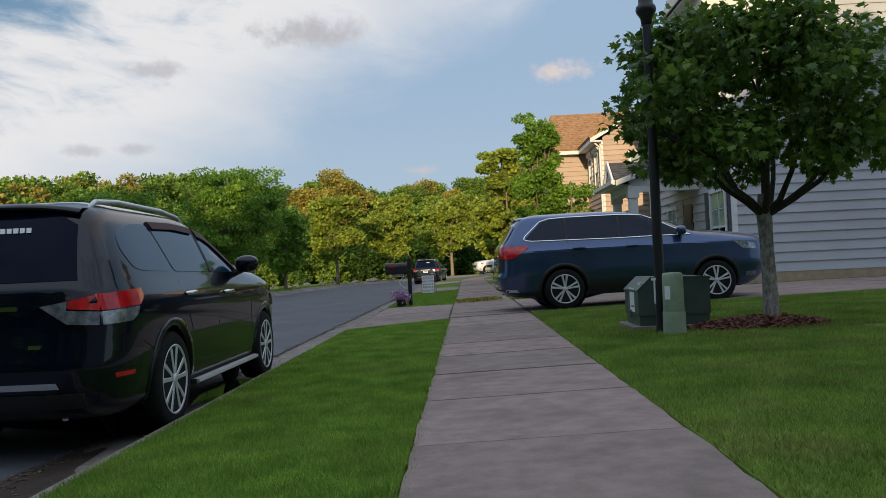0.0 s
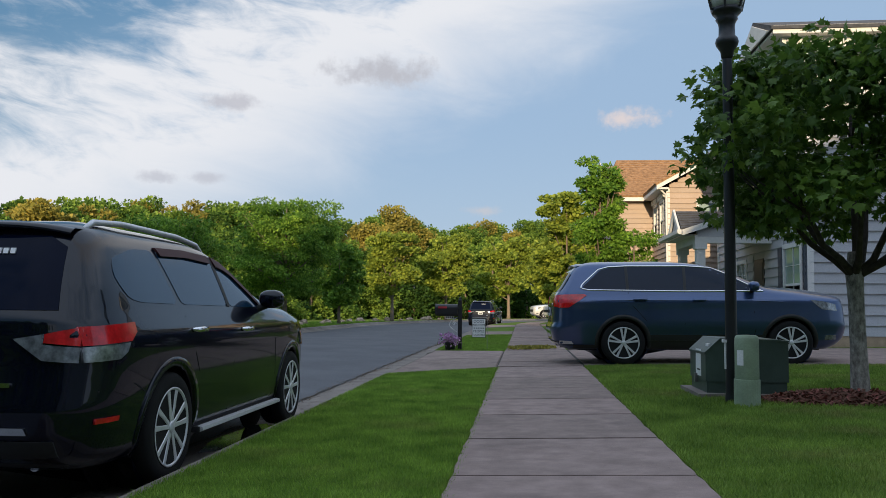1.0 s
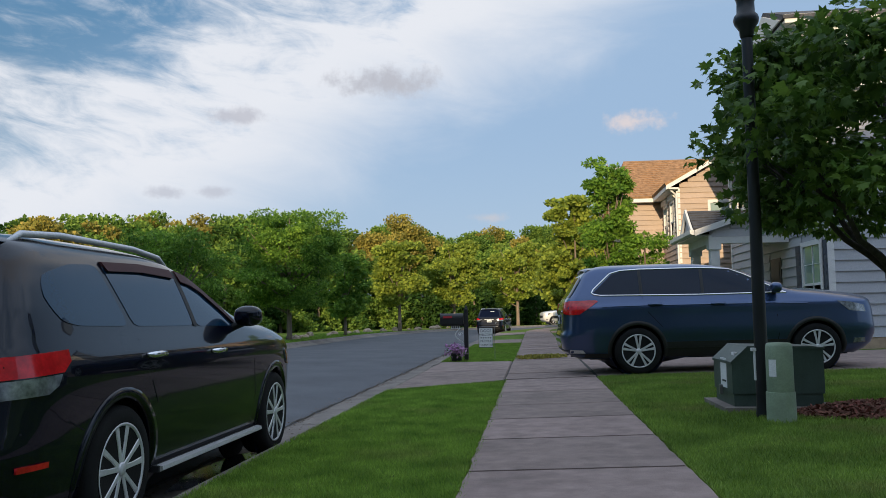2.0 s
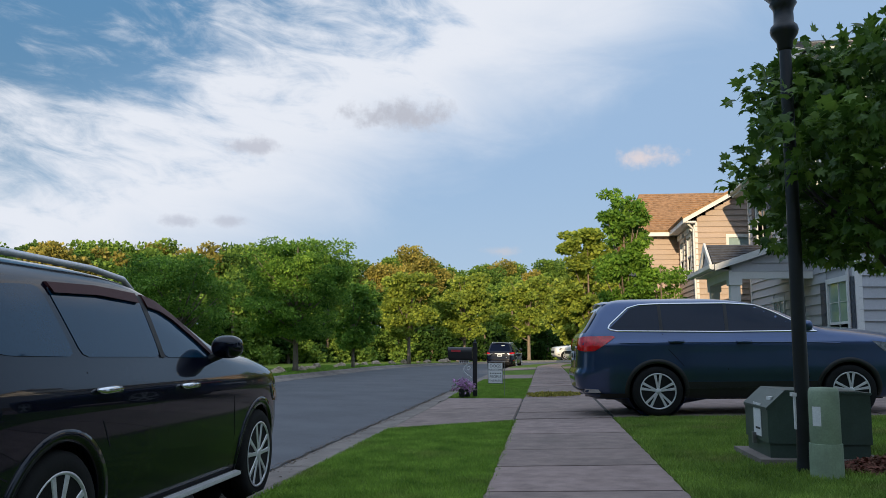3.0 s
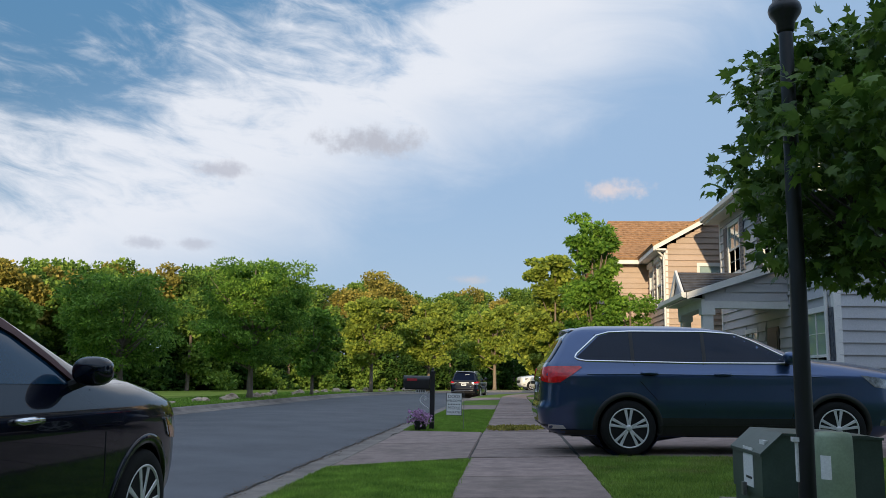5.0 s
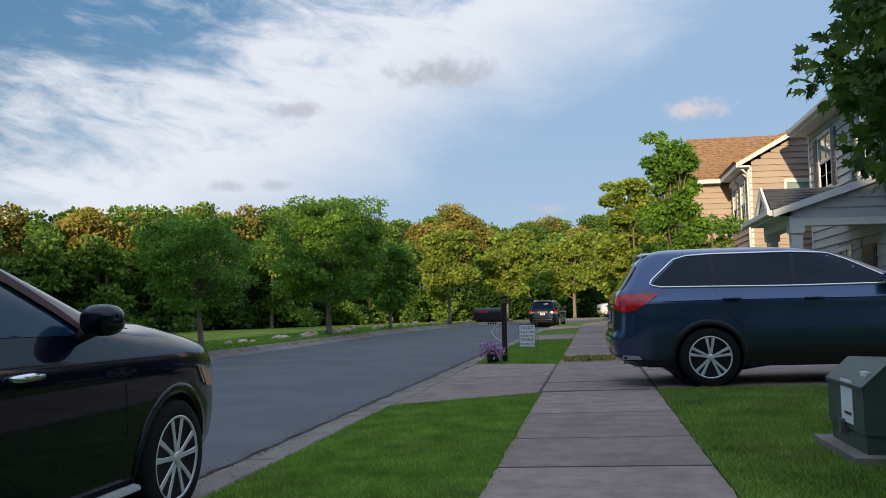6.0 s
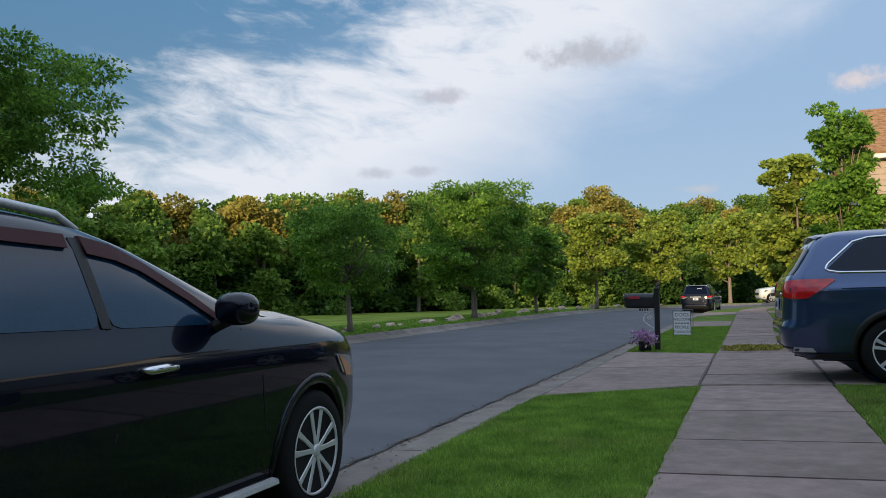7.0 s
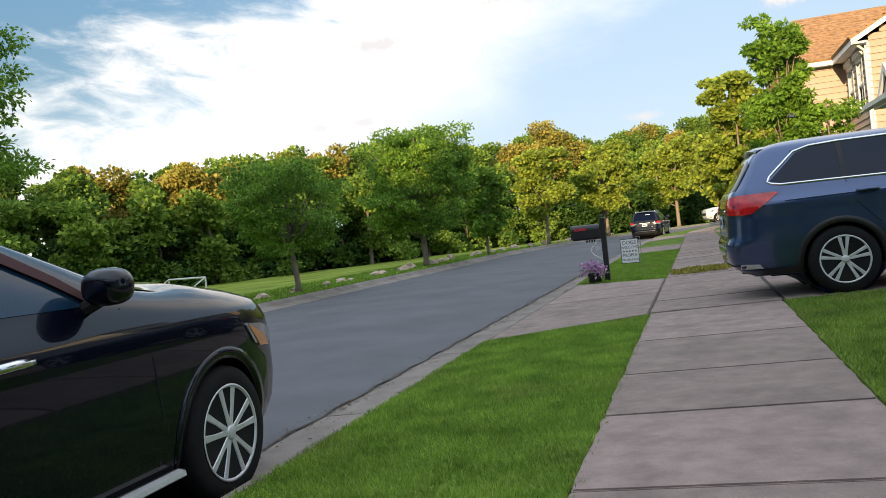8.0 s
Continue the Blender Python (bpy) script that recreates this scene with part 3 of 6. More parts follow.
# ---- vehicles ----
class Shell:
    """A car body as plan outlines stacked by height: rear end, front end and half width for each height.
    The corners are squarer at the rear (pow_r) than at the front (pow_f)."""

    def __init__(self, rows, pow_f=(7.0, 5.0), pow_r=(10.0, 8.0)):
        zs = [r[0] for r in rows]
        dense = np.linspace(zs[0], zs[-1], 240)
        kernel = np.hanning(9) / np.hanning(9).sum()
        soft = []
        for c in (1, 2, 3):
            v = np.interp(dense, zs, [r[c] for r in rows])
            soft.append(np.convolve(np.pad(v, 4, mode="edge"), kernel, mode="valid"))
        self.z, (self.r, self.f, self.w), self.pf, self.pr = dense, soft, pow_f, pow_r
        self.z0, self.z1 = zs[0], zs[-1]

    def ends(self, z):
        return tuple(float(np.interp(z, self.z, c)) for c in (self.r, self.f, self.w))

    def half(self, x, z):
        r, f, w = self.ends(z)
        u = max(-0.9999, min(0.9999, 2 * (x - r) / (f - r) - 1))
        n, m = self.pf if u > 0 else self.pr
        return w * (1 - abs(u) ** n) ** (1 / m)

    def rear(self, y, z):
        r, f, w = self.ends(z)
        n, m = self.pr
        return (r + f) / 2 - (f - r) / 2 * (1 - min(0.97, abs(y) / w) ** m) ** (1 / n)

    def front(self, y, z):
        r, f, w = self.ends(z)
        n, m = self.pf
        return (r + f) / 2 + (f - r) / 2 * (1 - min(0.97, abs(y) / w) ** m) ** (1 / n)

    def ring(self, z, count):
        r, f, w = self.ends(z)
        a = np.linspace(0, math.pi, 1200)
        c, s = np.cos(a), np.abs(np.sin(a))
        n = np.where(c > 0, self.pf[0], self.pr[0])
        m = np.where(c > 0, self.pf[1], self.pr[1])
        x = (r + f) / 2 + (f - r) / 2 * np.sign(c) * np.abs(c) ** (2 / n)
        y = w * s ** (2 / m)
        d = np.concatenate([[0], np.cumsum(np.hypot(np.diff(x), np.diff(y)))])
        t = np.linspace(0, d[-1], count)
        return np.interp(t, d, x), np.interp(t, d, y)

    def mesh(self, levels, arches, count=130):
        """Half outlines mirrored; faces inside the wheel arches are left out."""
        bm = bmesh.new()
        rings = []
        for z in levels:
            xs, ys = self.ring(z, count)
            left = [bm.verts.new((x, y, z)) for x, y in zip(xs, ys)]
            right = [bm.verts.new((x, -y, z)) for x, y in zip(xs[1:-1], ys[1:-1])]
            rings.append(left + right[::-1])
        n = len(rings[0])

        def inside(v):
            return any((v.co.x - ax) ** 2 + (v.co.z - az) ** 2 < ar ** 2 for ax, az, ar in arches) and abs(v.co.y) > 0.5

        for lo, hi in zip(rings, rings[1:]):
            for i in range(n):
                q = (lo[i], lo[(i + 1) % n], hi[(i + 1) % n], hi[i])
                if not all(inside(v) for v in q):
                    bm.faces.new(q)
        bm.faces.new(rings[0])
        # the roof closes with a few shrinking crowned rings
        top, z = rings[-1], levels[-1]
        mx = sum(v.co.x for v in top) / n
        for k, up in ((0.75, 0.012), (0.4, 0.022), (0.08, 0.026)):
            nxt = [bm.verts.new((mx + (v.co.x - mx) * k, v.co.y * k, z + up)) for v in rings[-1]]
            for i in range(n):
                bm.faces.new((top[i], top[(i + 1) % n], nxt[(i + 1) % n], nxt[i]))
            top = nxt
        bm.faces.new(top)
        for v in list(bm.verts):
            if inside(v):
                ax, az, ar = min(arches, key=lambda q: (v.co.x - q[0]) ** 2 + (v.co.z - q[1]) ** 2)
                d = Vector((v.co.x - ax, v.co.z - az))
                if d.length > 1e-4 and v.link_faces:
                    d = d.normalized() * ar
                    v.co.x, v.co.z = ax + d.x, az + d.y
        bmesh.ops.delete(bm, geom=[v for v in bm.verts if not v.link_faces], context="VERTS")
        for v in bm.verts:
            # the bonnet swells towards its middle
            f = min(1.0, max(0.0, (v.co.x - 2.5) / 0.4)) * min(1.0, max(0.0, (v.co.z - 0.94) / 0.1))
            v.co.z += 0.10 * f * max(0.0, 1 - (v.co.y / 0.97) ** 2)
        return bm


def panel(poly, place, off, cuts=2, thick=0.012):
    """A skin that follows the body: a polygon in the panel's own plane, cut into a fine grid and laid on by place(a, b, off)."""
    bm = bmesh.new()
    bm.faces.new([bm.verts.new((a, b, 0)) for a, b in poly])
    if cuts:
        for k in (0, 1):
            lo, hi = min(p[k] for p in poly), max(p[k] for p in poly)
            n = max(1, int((hi - lo) / 0.07))
            for i in range(1, n):
                spot, way = [0, 0, 0], [0, 0, 0]
                spot[k], way[k] = lo + (hi - lo) * i / n, 1
                bmesh.ops.bisect_plane(bm, geom=bm.verts[:] + bm.edges[:] + bm.faces[:], plane_co=spot, plane_no=way)
    rim = [e for e in bm.edges if e.is_boundary]
    out = bmesh.ops.extrude_edge_only(bm, edges=rim)["geom"]
    sunk = {v for v in out if isinstance(v, bmesh.types.BMVert)}
    for v in bm.verts:
        v.co = place(v.co.x, v.co.y, off - (thick if v in sunk else 0))
    bmesh.ops.split_edges(bm, edges=[e for e in rim if e.is_valid])
    return bm


def rounded(poly, radius=0.06):
    """The polygon with each corner cut back into a short curve."""
    out = []
    for i, (x, z) in enumerate(poly):
        for q in (poly[i - 1], poly[(i + 1) % len(poly)]):
            d = math.hypot(q[0] - x, q[1] - z)
            f = min(radius, d * 0.35) / d
            out.append((x + (q[0] - x) * f, z + (q[1] - z) * f))
        a, b = out[-2:]
        out.insert(-1, ((a[0] + b[0] + 2 * x) / 4, (a[1] + b[1] + 2 * z) / 4))
    return out


def ribbon(path, width, place, off, thick=0.012):
    """A narrow moulding along a path in the panel's plane."""
    pts = []
    for (a, b), (c, d) in zip(path, path[1:]):
        steps = max(1, int(math.hypot(c - a, d - b) / 0.06))
        pts += [(a + (c - a) * i / steps, b + (d - b) * i / steps) for i in range(steps)]
    pts.append(path[-1])
    bm, prev = bmesh.new(), None
    for i, (a, b) in enumerate(pts):
        p, q = pts[max(i - 1, 0)], pts[min(i + 1, len(pts) - 1)]
        d = Vector((q[0] - p[0], q[1] - p[1])).normalized()
        n = Vector((-d.y, d.x)) * width / 2
        cur = [bm.verts.new(place(a + s * n.x, b + s * n.y, o)) for s, o in ((-1, off - thick), (-0.8, off), (0.8, off), (1, off - thick))]
        if prev:
            for k in range(3):
                bm.faces.new((prev[k], prev[k + 1], cur[k + 1], cur[k]))
        prev = cur
    return bm


def wheel(parent, x, y, z, out, rad, spokes, twin, dark_back):
    """A wheel whose outer face looks along out (+1 or -1 in y)."""
    w = thing("wheel", pose(x, y, z, 0, 0, 0 if out < 0 else 180), "", "")
    w.parent = parent
    t = 0.12
    tyre = lathe([(rad * 0.70, -t * 0.95), (rad * 0.74, -t), (rad * 0.93, -t * 0.98), (rad * 0.985, -t * 0.8), (rad, -t * 0.5), (rad, t * 0.5), (rad * 0.985, t * 0.8), (rad * 0.93, t), (rad * 0.7, t)], 40, axis="y")
    part("tyre", tyre, M_RUBBER, w, smooth=True)
    rr = rad * 0.70
    rim = bmesh.new()
    for prof in ([(rr, -t * 0.97), (rr * 1.03, -t * 1.02), (rr * 0.985, -t * 1.03), (rr * 0.94, -t * 0.9), (rr * 0.92, -t * 0.3), (rr * 0.99, -t * 0.2)],):
        rings = []
        for r, h in prof:
            rings.append([rim.verts.new((r * math.cos(2 * math.pi * i / 40), h, r * math.sin(2 * math.pi * i / 40))) for i in range(40)])
        for lo, hi in zip(rings, rings[1:]):
            for i in range(40):
                rim.faces.new((lo[i], lo[(i + 1) % 40], hi[(i + 1) % 40], hi[i]))
    part("rim", rim, M_ALLOY, w, smooth=True)
    # near-black disc stands in for the shade behind the spokes
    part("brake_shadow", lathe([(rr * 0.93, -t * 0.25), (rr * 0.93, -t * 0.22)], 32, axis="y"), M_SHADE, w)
    for i in range(spokes):
        a0 = 2 * math.pi * i / spokes + 0.3
        for da in ((-twin, twin) if twin else (0,)):
            bm = bmesh.new()
            a = a0 + da
            ca, sa = math.cos(a), math.sin(a)
            ring = []
            for r, wd, h in ((rr * 0.10, 0.020, -t * 0.99), (rr * 0.55, 0.017, -t * 1.0), (rr * 0.96, 0.024, -t * 0.99)):
                spread = a0 + da * (0.55 if r < rr * 0.3 else 1.0)
                c2, s2 = math.cos(spread), math.sin(spread)
                ring.append([bm.verts.new((r * c2 - k * wd * s2, h + dh, r * s2 + k * wd * c2)) for k, dh in ((-1, 0.008), (-0.7, 0), (0.7, 0), (1, 0.008), (1, 0.045), (-1, 0.045))])
            for lo, hi in zip(ring, ring[1:]):
                for q in range(6):
                    bm.faces.new((lo[q], lo[(q + 1) % 6], hi[(q + 1) % 6], hi[q]))
            bm.faces.new(ring[0])
            bm.faces.new(ring[-1])
            part("spoke", bm, M_ALLOY, w)
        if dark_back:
            # black wedge paints the shaded gap between a pair of spokes
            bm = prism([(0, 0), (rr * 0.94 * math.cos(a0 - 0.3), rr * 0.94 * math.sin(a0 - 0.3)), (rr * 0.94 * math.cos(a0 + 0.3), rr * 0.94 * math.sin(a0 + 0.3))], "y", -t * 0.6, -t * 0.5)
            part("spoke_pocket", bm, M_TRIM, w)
    part("hub_cap", lathe([(rr * 0.16, -t * 0.8), (rr * 0.16, -t * 1.0), (rr * 0.12, -t * 1.06), (rr * 0.03, -t * 1.07)], 20, axis="y"), M_ALLOY, w, smooth=True)
    return w


def suv(name, m, label, rows, wb, spec):
    """An upright family car. Local x runs forward from the rear axle, y to its left, z up from the road."""
    car = thing(name, m, label, "car", spec.get("group", ""))
    sh = Shell(rows, spec.get("pow_f", (7.0, 5.0)))
    paint, R = spec["paint"], spec["tyre"]
    arch = R + 0.055
    lv = np.unique(np.concatenate([np.linspace(sh.z0, 0.95, 22), np.linspace(0.95, 1.2, 14), np.linspace(1.2, sh.z1, 20)]))
    part("body", sh.mesh(list(lv), [(0, R, arch), (wb, R, arch)]), paint, car, spec["paint_label"], smooth=True)
    # block inside the body; the underside's shade is in its near-black colour
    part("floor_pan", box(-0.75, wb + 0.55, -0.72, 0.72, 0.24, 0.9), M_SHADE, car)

    for s in (1, -1):
        def lay(x, z, off, s=s):
            return Vector((x, s * (sh.half(x, z) + off), z))

        for key, poly in spec["windows"]:
            part(key, panel(rounded(poly, spec.get("round", 0.06)), lay, 0.004), spec.get("glass", M_TINT), car, smooth=True)
        for poly in spec.get("chrome", ()):
            part("window_moulding", ribbon(poly, 0.026, lay, 0.010), M_CHROME, car, smooth=True)
        for poly in spec.get("creases", ()):
            part("crease", ribbon(poly, 0.02, lay, 0.006), paint, car, smooth=True)
        for poly in spec.get("visors", ()):
            part("window_visor", panel(poly, lay, 0.022, 1, 0.02), M_VISOR, car, smooth=True)
        for poly in spec.get("pillars", ()):
            part("pillar_trim", panel(poly, lay, 0.007, 1), M_TRIM, car, smooth=True)
        for pts in spec["seams"]:
            for (x0, z0), (x1, z1) in zip(pts, pts[1:]):
                dx, dz = x1 - x0, z1 - z0
                ln = math.hypot(dx, dz)
                nx, nz = -dz / ln * 0.004, dx / ln * 0.004
                part("door_gap", panel([(x0 - nx, z0 - nz), (x1 - nx, z1 - nz), (x1 + nx, z1 + nz), (x0 + nx, z0 + nz)], lay, 0.002, 0), M_SHADE, car)
        for hx, hz in spec["handles"]:
            bm = tube([lay(hx - 0.11, hz, 0.0), lay(hx - 0.08, hz, 0.035), lay(hx, hz + 0.004, 0.042), lay(hx + 0.08, hz, 0.035), lay(hx + 0.11, hz, 0.0)], [0.016, 0.02, 0.021, 0.02, 0.016], 8)
            part("door_handle", bm, spec["handle_mat"], car, smooth=True)
        # cladding round the arches
        for ax in (0, wb):
            bm = bmesh.new()
            rows_v = []
            for i in range(33):
                a = math.pi * (-0.13 + 1.26 * i / 32)
                ring = []
                for rr, off in ((arch - 0.012, -0.05), (arch - 0.014, 0.006), (arch + spec["flare"], 0.010), (arch + spec["flare"] + 0.006, -0.01)):
                    x, z = ax + rr * math.cos(a), R + rr * math.sin(a)
                    z = max(z, sh.z0 + 0.01)
                    ring.append(bm.verts.new(lay(x, z, off)))
                rows_v.append(ring)
            for lo, hi in zip(rows_v, rows_v[1:]):
                for q in range(3):
                    bm.faces.new((lo[q], lo[q + 1], hi[q + 1], hi[q]))
            part("wheel_arch", bm, spec["arch_mat"], car, smooth=True)
            # liner and back disc: dark lining with the wheel well's shade coloured in
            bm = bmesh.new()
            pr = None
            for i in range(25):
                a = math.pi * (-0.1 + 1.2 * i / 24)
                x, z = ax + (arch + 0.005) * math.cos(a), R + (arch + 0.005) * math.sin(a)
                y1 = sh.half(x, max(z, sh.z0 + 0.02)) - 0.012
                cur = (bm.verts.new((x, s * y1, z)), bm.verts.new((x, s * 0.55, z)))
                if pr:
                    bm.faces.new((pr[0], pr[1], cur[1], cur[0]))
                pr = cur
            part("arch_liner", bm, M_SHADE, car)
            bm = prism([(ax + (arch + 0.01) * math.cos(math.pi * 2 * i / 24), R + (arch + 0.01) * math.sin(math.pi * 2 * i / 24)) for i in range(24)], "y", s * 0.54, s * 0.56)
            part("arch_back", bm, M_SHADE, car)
            wheel(car, ax, s * (spec["track"] - 0.12), R, s, R, spec["spokes"], spec["twin"], spec["dark_back"])
        # sill moulding and step
        part("sill", panel([(arch + 0.02, sh.z0 + 0.005), (wb - arch - 0.02, sh.z0 + 0.005), (wb - arch - 0.02, sh.z0 + spec["sill"]), (arch + 0.02, sh.z0 + spec["sill"])], lay, 0.008, 1), spec["sill_mat"], car, smooth=True)
        if spec.get("step"):
            yb = s * 0.96
            board = part("side_step", prism([(yb - s * 0.10, 0.27), (yb + s * 0.012, 0.268), (yb + s * 0.012, 0.308), (yb - s * 0.10, 0.312)], "x", arch + 0.03, wb - arch - 0.03), M_TRIM, car, "black step board with a bright edge")
            part("step_edge", prism([(yb + s * 0.012, 0.270), (yb + s * 0.034, 0.282), (yb + s * 0.030, 0.306), (yb - s * 0.012, 0.314), (yb + s * 0.012, 0.300)], "x", arch + 0.05, wb - arch - 0.05), M_ALLOY, board, "bright step edge")
        for key, poly, mat in spec.get("side_bits", ()):
            part(key, panel(poly, lay, 0.012, 1), mat, car, smooth=True)
        if spec.get("sill_line"):
            part("sill_moulding", panel(spec["sill_line"], lay, 0.014, 1), M_GUN, car, smooth=True)
        # mirror
        mx, mz = spec["mirror"]
        base = lay(mx, mz - 0.05, 0.0)
        bm = bmesh.new()
        bmesh.ops.create_uvsphere(bm, u_segments=18, v_segments=12, radius=1.0)
        for v in bm.verts:
            q = v.co
            bx = math.copysign(abs(q.x) ** 0.7, q.x)
            by = math.copysign(abs(q.y) ** 0.8, q.y)
            bz = math.copysign(abs(q.z) ** 0.8, q.z)
            v.co = Vector((mx + 0.085 * bx, base.y + s * 0.13 + 0.115 * by, mz + 0.035 + 0.085 * bz))
            if q.x < -0.3:
                v.co.x = mx - 0.055
        mirror = part("mirror", bm, spec["mirror_mat"], car, smooth=True)
        part("mirror_arm", tube([base, base + Vector((0, s * 0.10, 0.035))], [0.035, 0.03], 8), M_TRIM, mirror)
        # lamps
        part("tail_lamp", panel(spec["tail_side"], lay, 0.012, 2), M_RED_LENS, car, "red tail lamp lens", smooth=True)
        if "tail_side_clear" in spec:
            part("tail_lamp_lower", panel(spec["tail_side_clear"], lay, 0.012, 2), M_CLEAR_LENS, car, "clear lower lamp lens", smooth=True)

        def lay_r(y, z, off, s=s):
            return Vector((sh.rear(y, z) - off, s * y, z))

        part("tail_lamp", panel(spec["tail_rear"], lay_r, 0.012, 2), M_RED_LENS, car, "red tail lamp lens", smooth=True)
        if "tail_rear_clear" in spec:
            part("tail_lamp_lower", panel(spec["tail_rear_clear"], lay_r, 0.012, 2), M_CLEAR_LENS, car, "clear lower lamp lens", smooth=True)
        part("headlamp", panel(spec["head_side"], lay, 0.010, 2), M_CLEAR_LENS, car, "clear headlamp lens", smooth=True)
        if spec.get("marker"):
            part("side_marker", panel(spec["marker"], lay, 0.014, 1), M_AMBER, car, "amber side marker", smooth=True)
        if spec.get("rear_marker"):
            part("rear_reflector", panel(spec["rear_marker"], lay, 0.014, 1), M_RED_LENS, car, "red reflector", smooth=True)
        # roof rails
        if not spec["rail"]:
            continue
        x0, x1, rz, ry = spec["rail"]
        pts = [(x0, rz - 0.05), (x0 + 0.12, rz + 0.015), (x0 + 0.5, rz + 0.04), (x1 - 0.5, rz + 0.03), (x1 - 0.12, rz - 0.005), (x1, rz - 0.07)]
        part("roof_rail", tube([(a, s * ry, b) for a, b in pts], [0.02] * 6, 8), spec["rail_mat"], car, smooth=True)

    def lay_rear(y, z, off):
        return Vector((sh.rear(y, z) - off, y, z))

    def lay_front(y, z, off):
        return Vector((sh.front(y, z) + off, y, z))

    part("rear_window", panel(spec["rear_glass"], lay_rear, 0.005, 3), M_REAR_GLASS, car, smooth=True)
    part("windscreen", panel(spec["screen"], lay_front, 0.005, 3), M_TINT, car, smooth=True)
    part("grille", panel(spec["grille"], lay_front, 0.008, 2), M_TRIM, car, smooth=True)
    plate = part("number_plate", panel([(-0.16, spec["plate"]), (0.16, spec["plate"]), (0.16, spec["plate"] + 0.15), (-0.16, spec["plate"] + 0.15)], lay_rear, 0.02, 0), M_PLATE, car, "pale plate with dark bars")
    for b0 in (-0.11, -0.03, 0.05):
        part("plate_bar", panel([(b0, spec["plate"] + 0.04), (b0 + 0.06, spec["plate"] + 0.04), (b0 + 0.06, spec["plate"] + 0.11), (b0, spec["plate"] + 0.11)], lay_rear, 0.024, 0), M_INK, plate)
    for key, poly, mat in spec["rear_bits"]:
        part(key, panel(poly, lay_rear, 0.014, 2), mat, car, smooth=True)
    # spoiler over the tailgate
    zs = sh.z1 - 0.05
    bm = bmesh.new()
    prev = None
    for i in range(17):
        yy = -0.62 + 1.24 * i / 16
        e = 0.05 * (abs(yy) / 0.62) ** 3
        ring = [bm.verts.new((sh.rear(0.3, zs) + dx, yy, zs + dz - e)) for dx, dz in ((0.30, 0.045), (-0.02, 0.035), (-0.115 + e, 0.005), (-0.11 + e, -0.012), (0.02, -0.03))]
        if prev:
            for q in range(4):
                bm.faces.new((prev[q], prev[q + 1], ring[q + 1], ring[q]))
        prev = ring
    part("spoiler", bm, paint, car, smooth=True)
    part("exhaust_pipe", lathe([(0.032, 0), (0.032, 0.18), (0.026, 0.18), (0.026, 0.05)], 14), M_CHROME, car).matrix_basis = pose(-0.92, -0.55, 0.27, 0, 90, 0)
    return car


def rect(x0, x1, z0, z1):
    return [(x0, z0), (x1, z0), (x1, z1), (x0, z1)]


# black car parked at the kerb, seen from its right side, heading along +y
BLACK_ROWS = [(0.25, -0.92, 3.62, 0.88), (0.32, -1.05, 3.76, 0.925), (0.45, -1.12, 3.86, 0.95), (0.60, -1.13, 3.88, 0.965), (0.75, -1.10, 3.87, 0.970), (0.86, -1.08, 3.85, 0.975),
              (0.95, -1.07, 3.83, 0.978), (1.03, -1.06, 3.73, 0.975), (1.05, -1.055, 3.68, 0.968), (1.11, -1.045, 3.42, 0.940), (1.17, -1.02, 3.05, 0.912), (1.21, -1.0, 2.70, 0.895), (1.30, -0.96, 2.38, 0.860),
              (1.45, -0.88, 2.00, 0.795), (1.58, -0.80, 1.66, 0.735), (1.66, -0.74, 1.38, 0.68), (1.71, -0.66, 1.10, 0.61), (1.735, -0.5, 0.8, 0.5)]
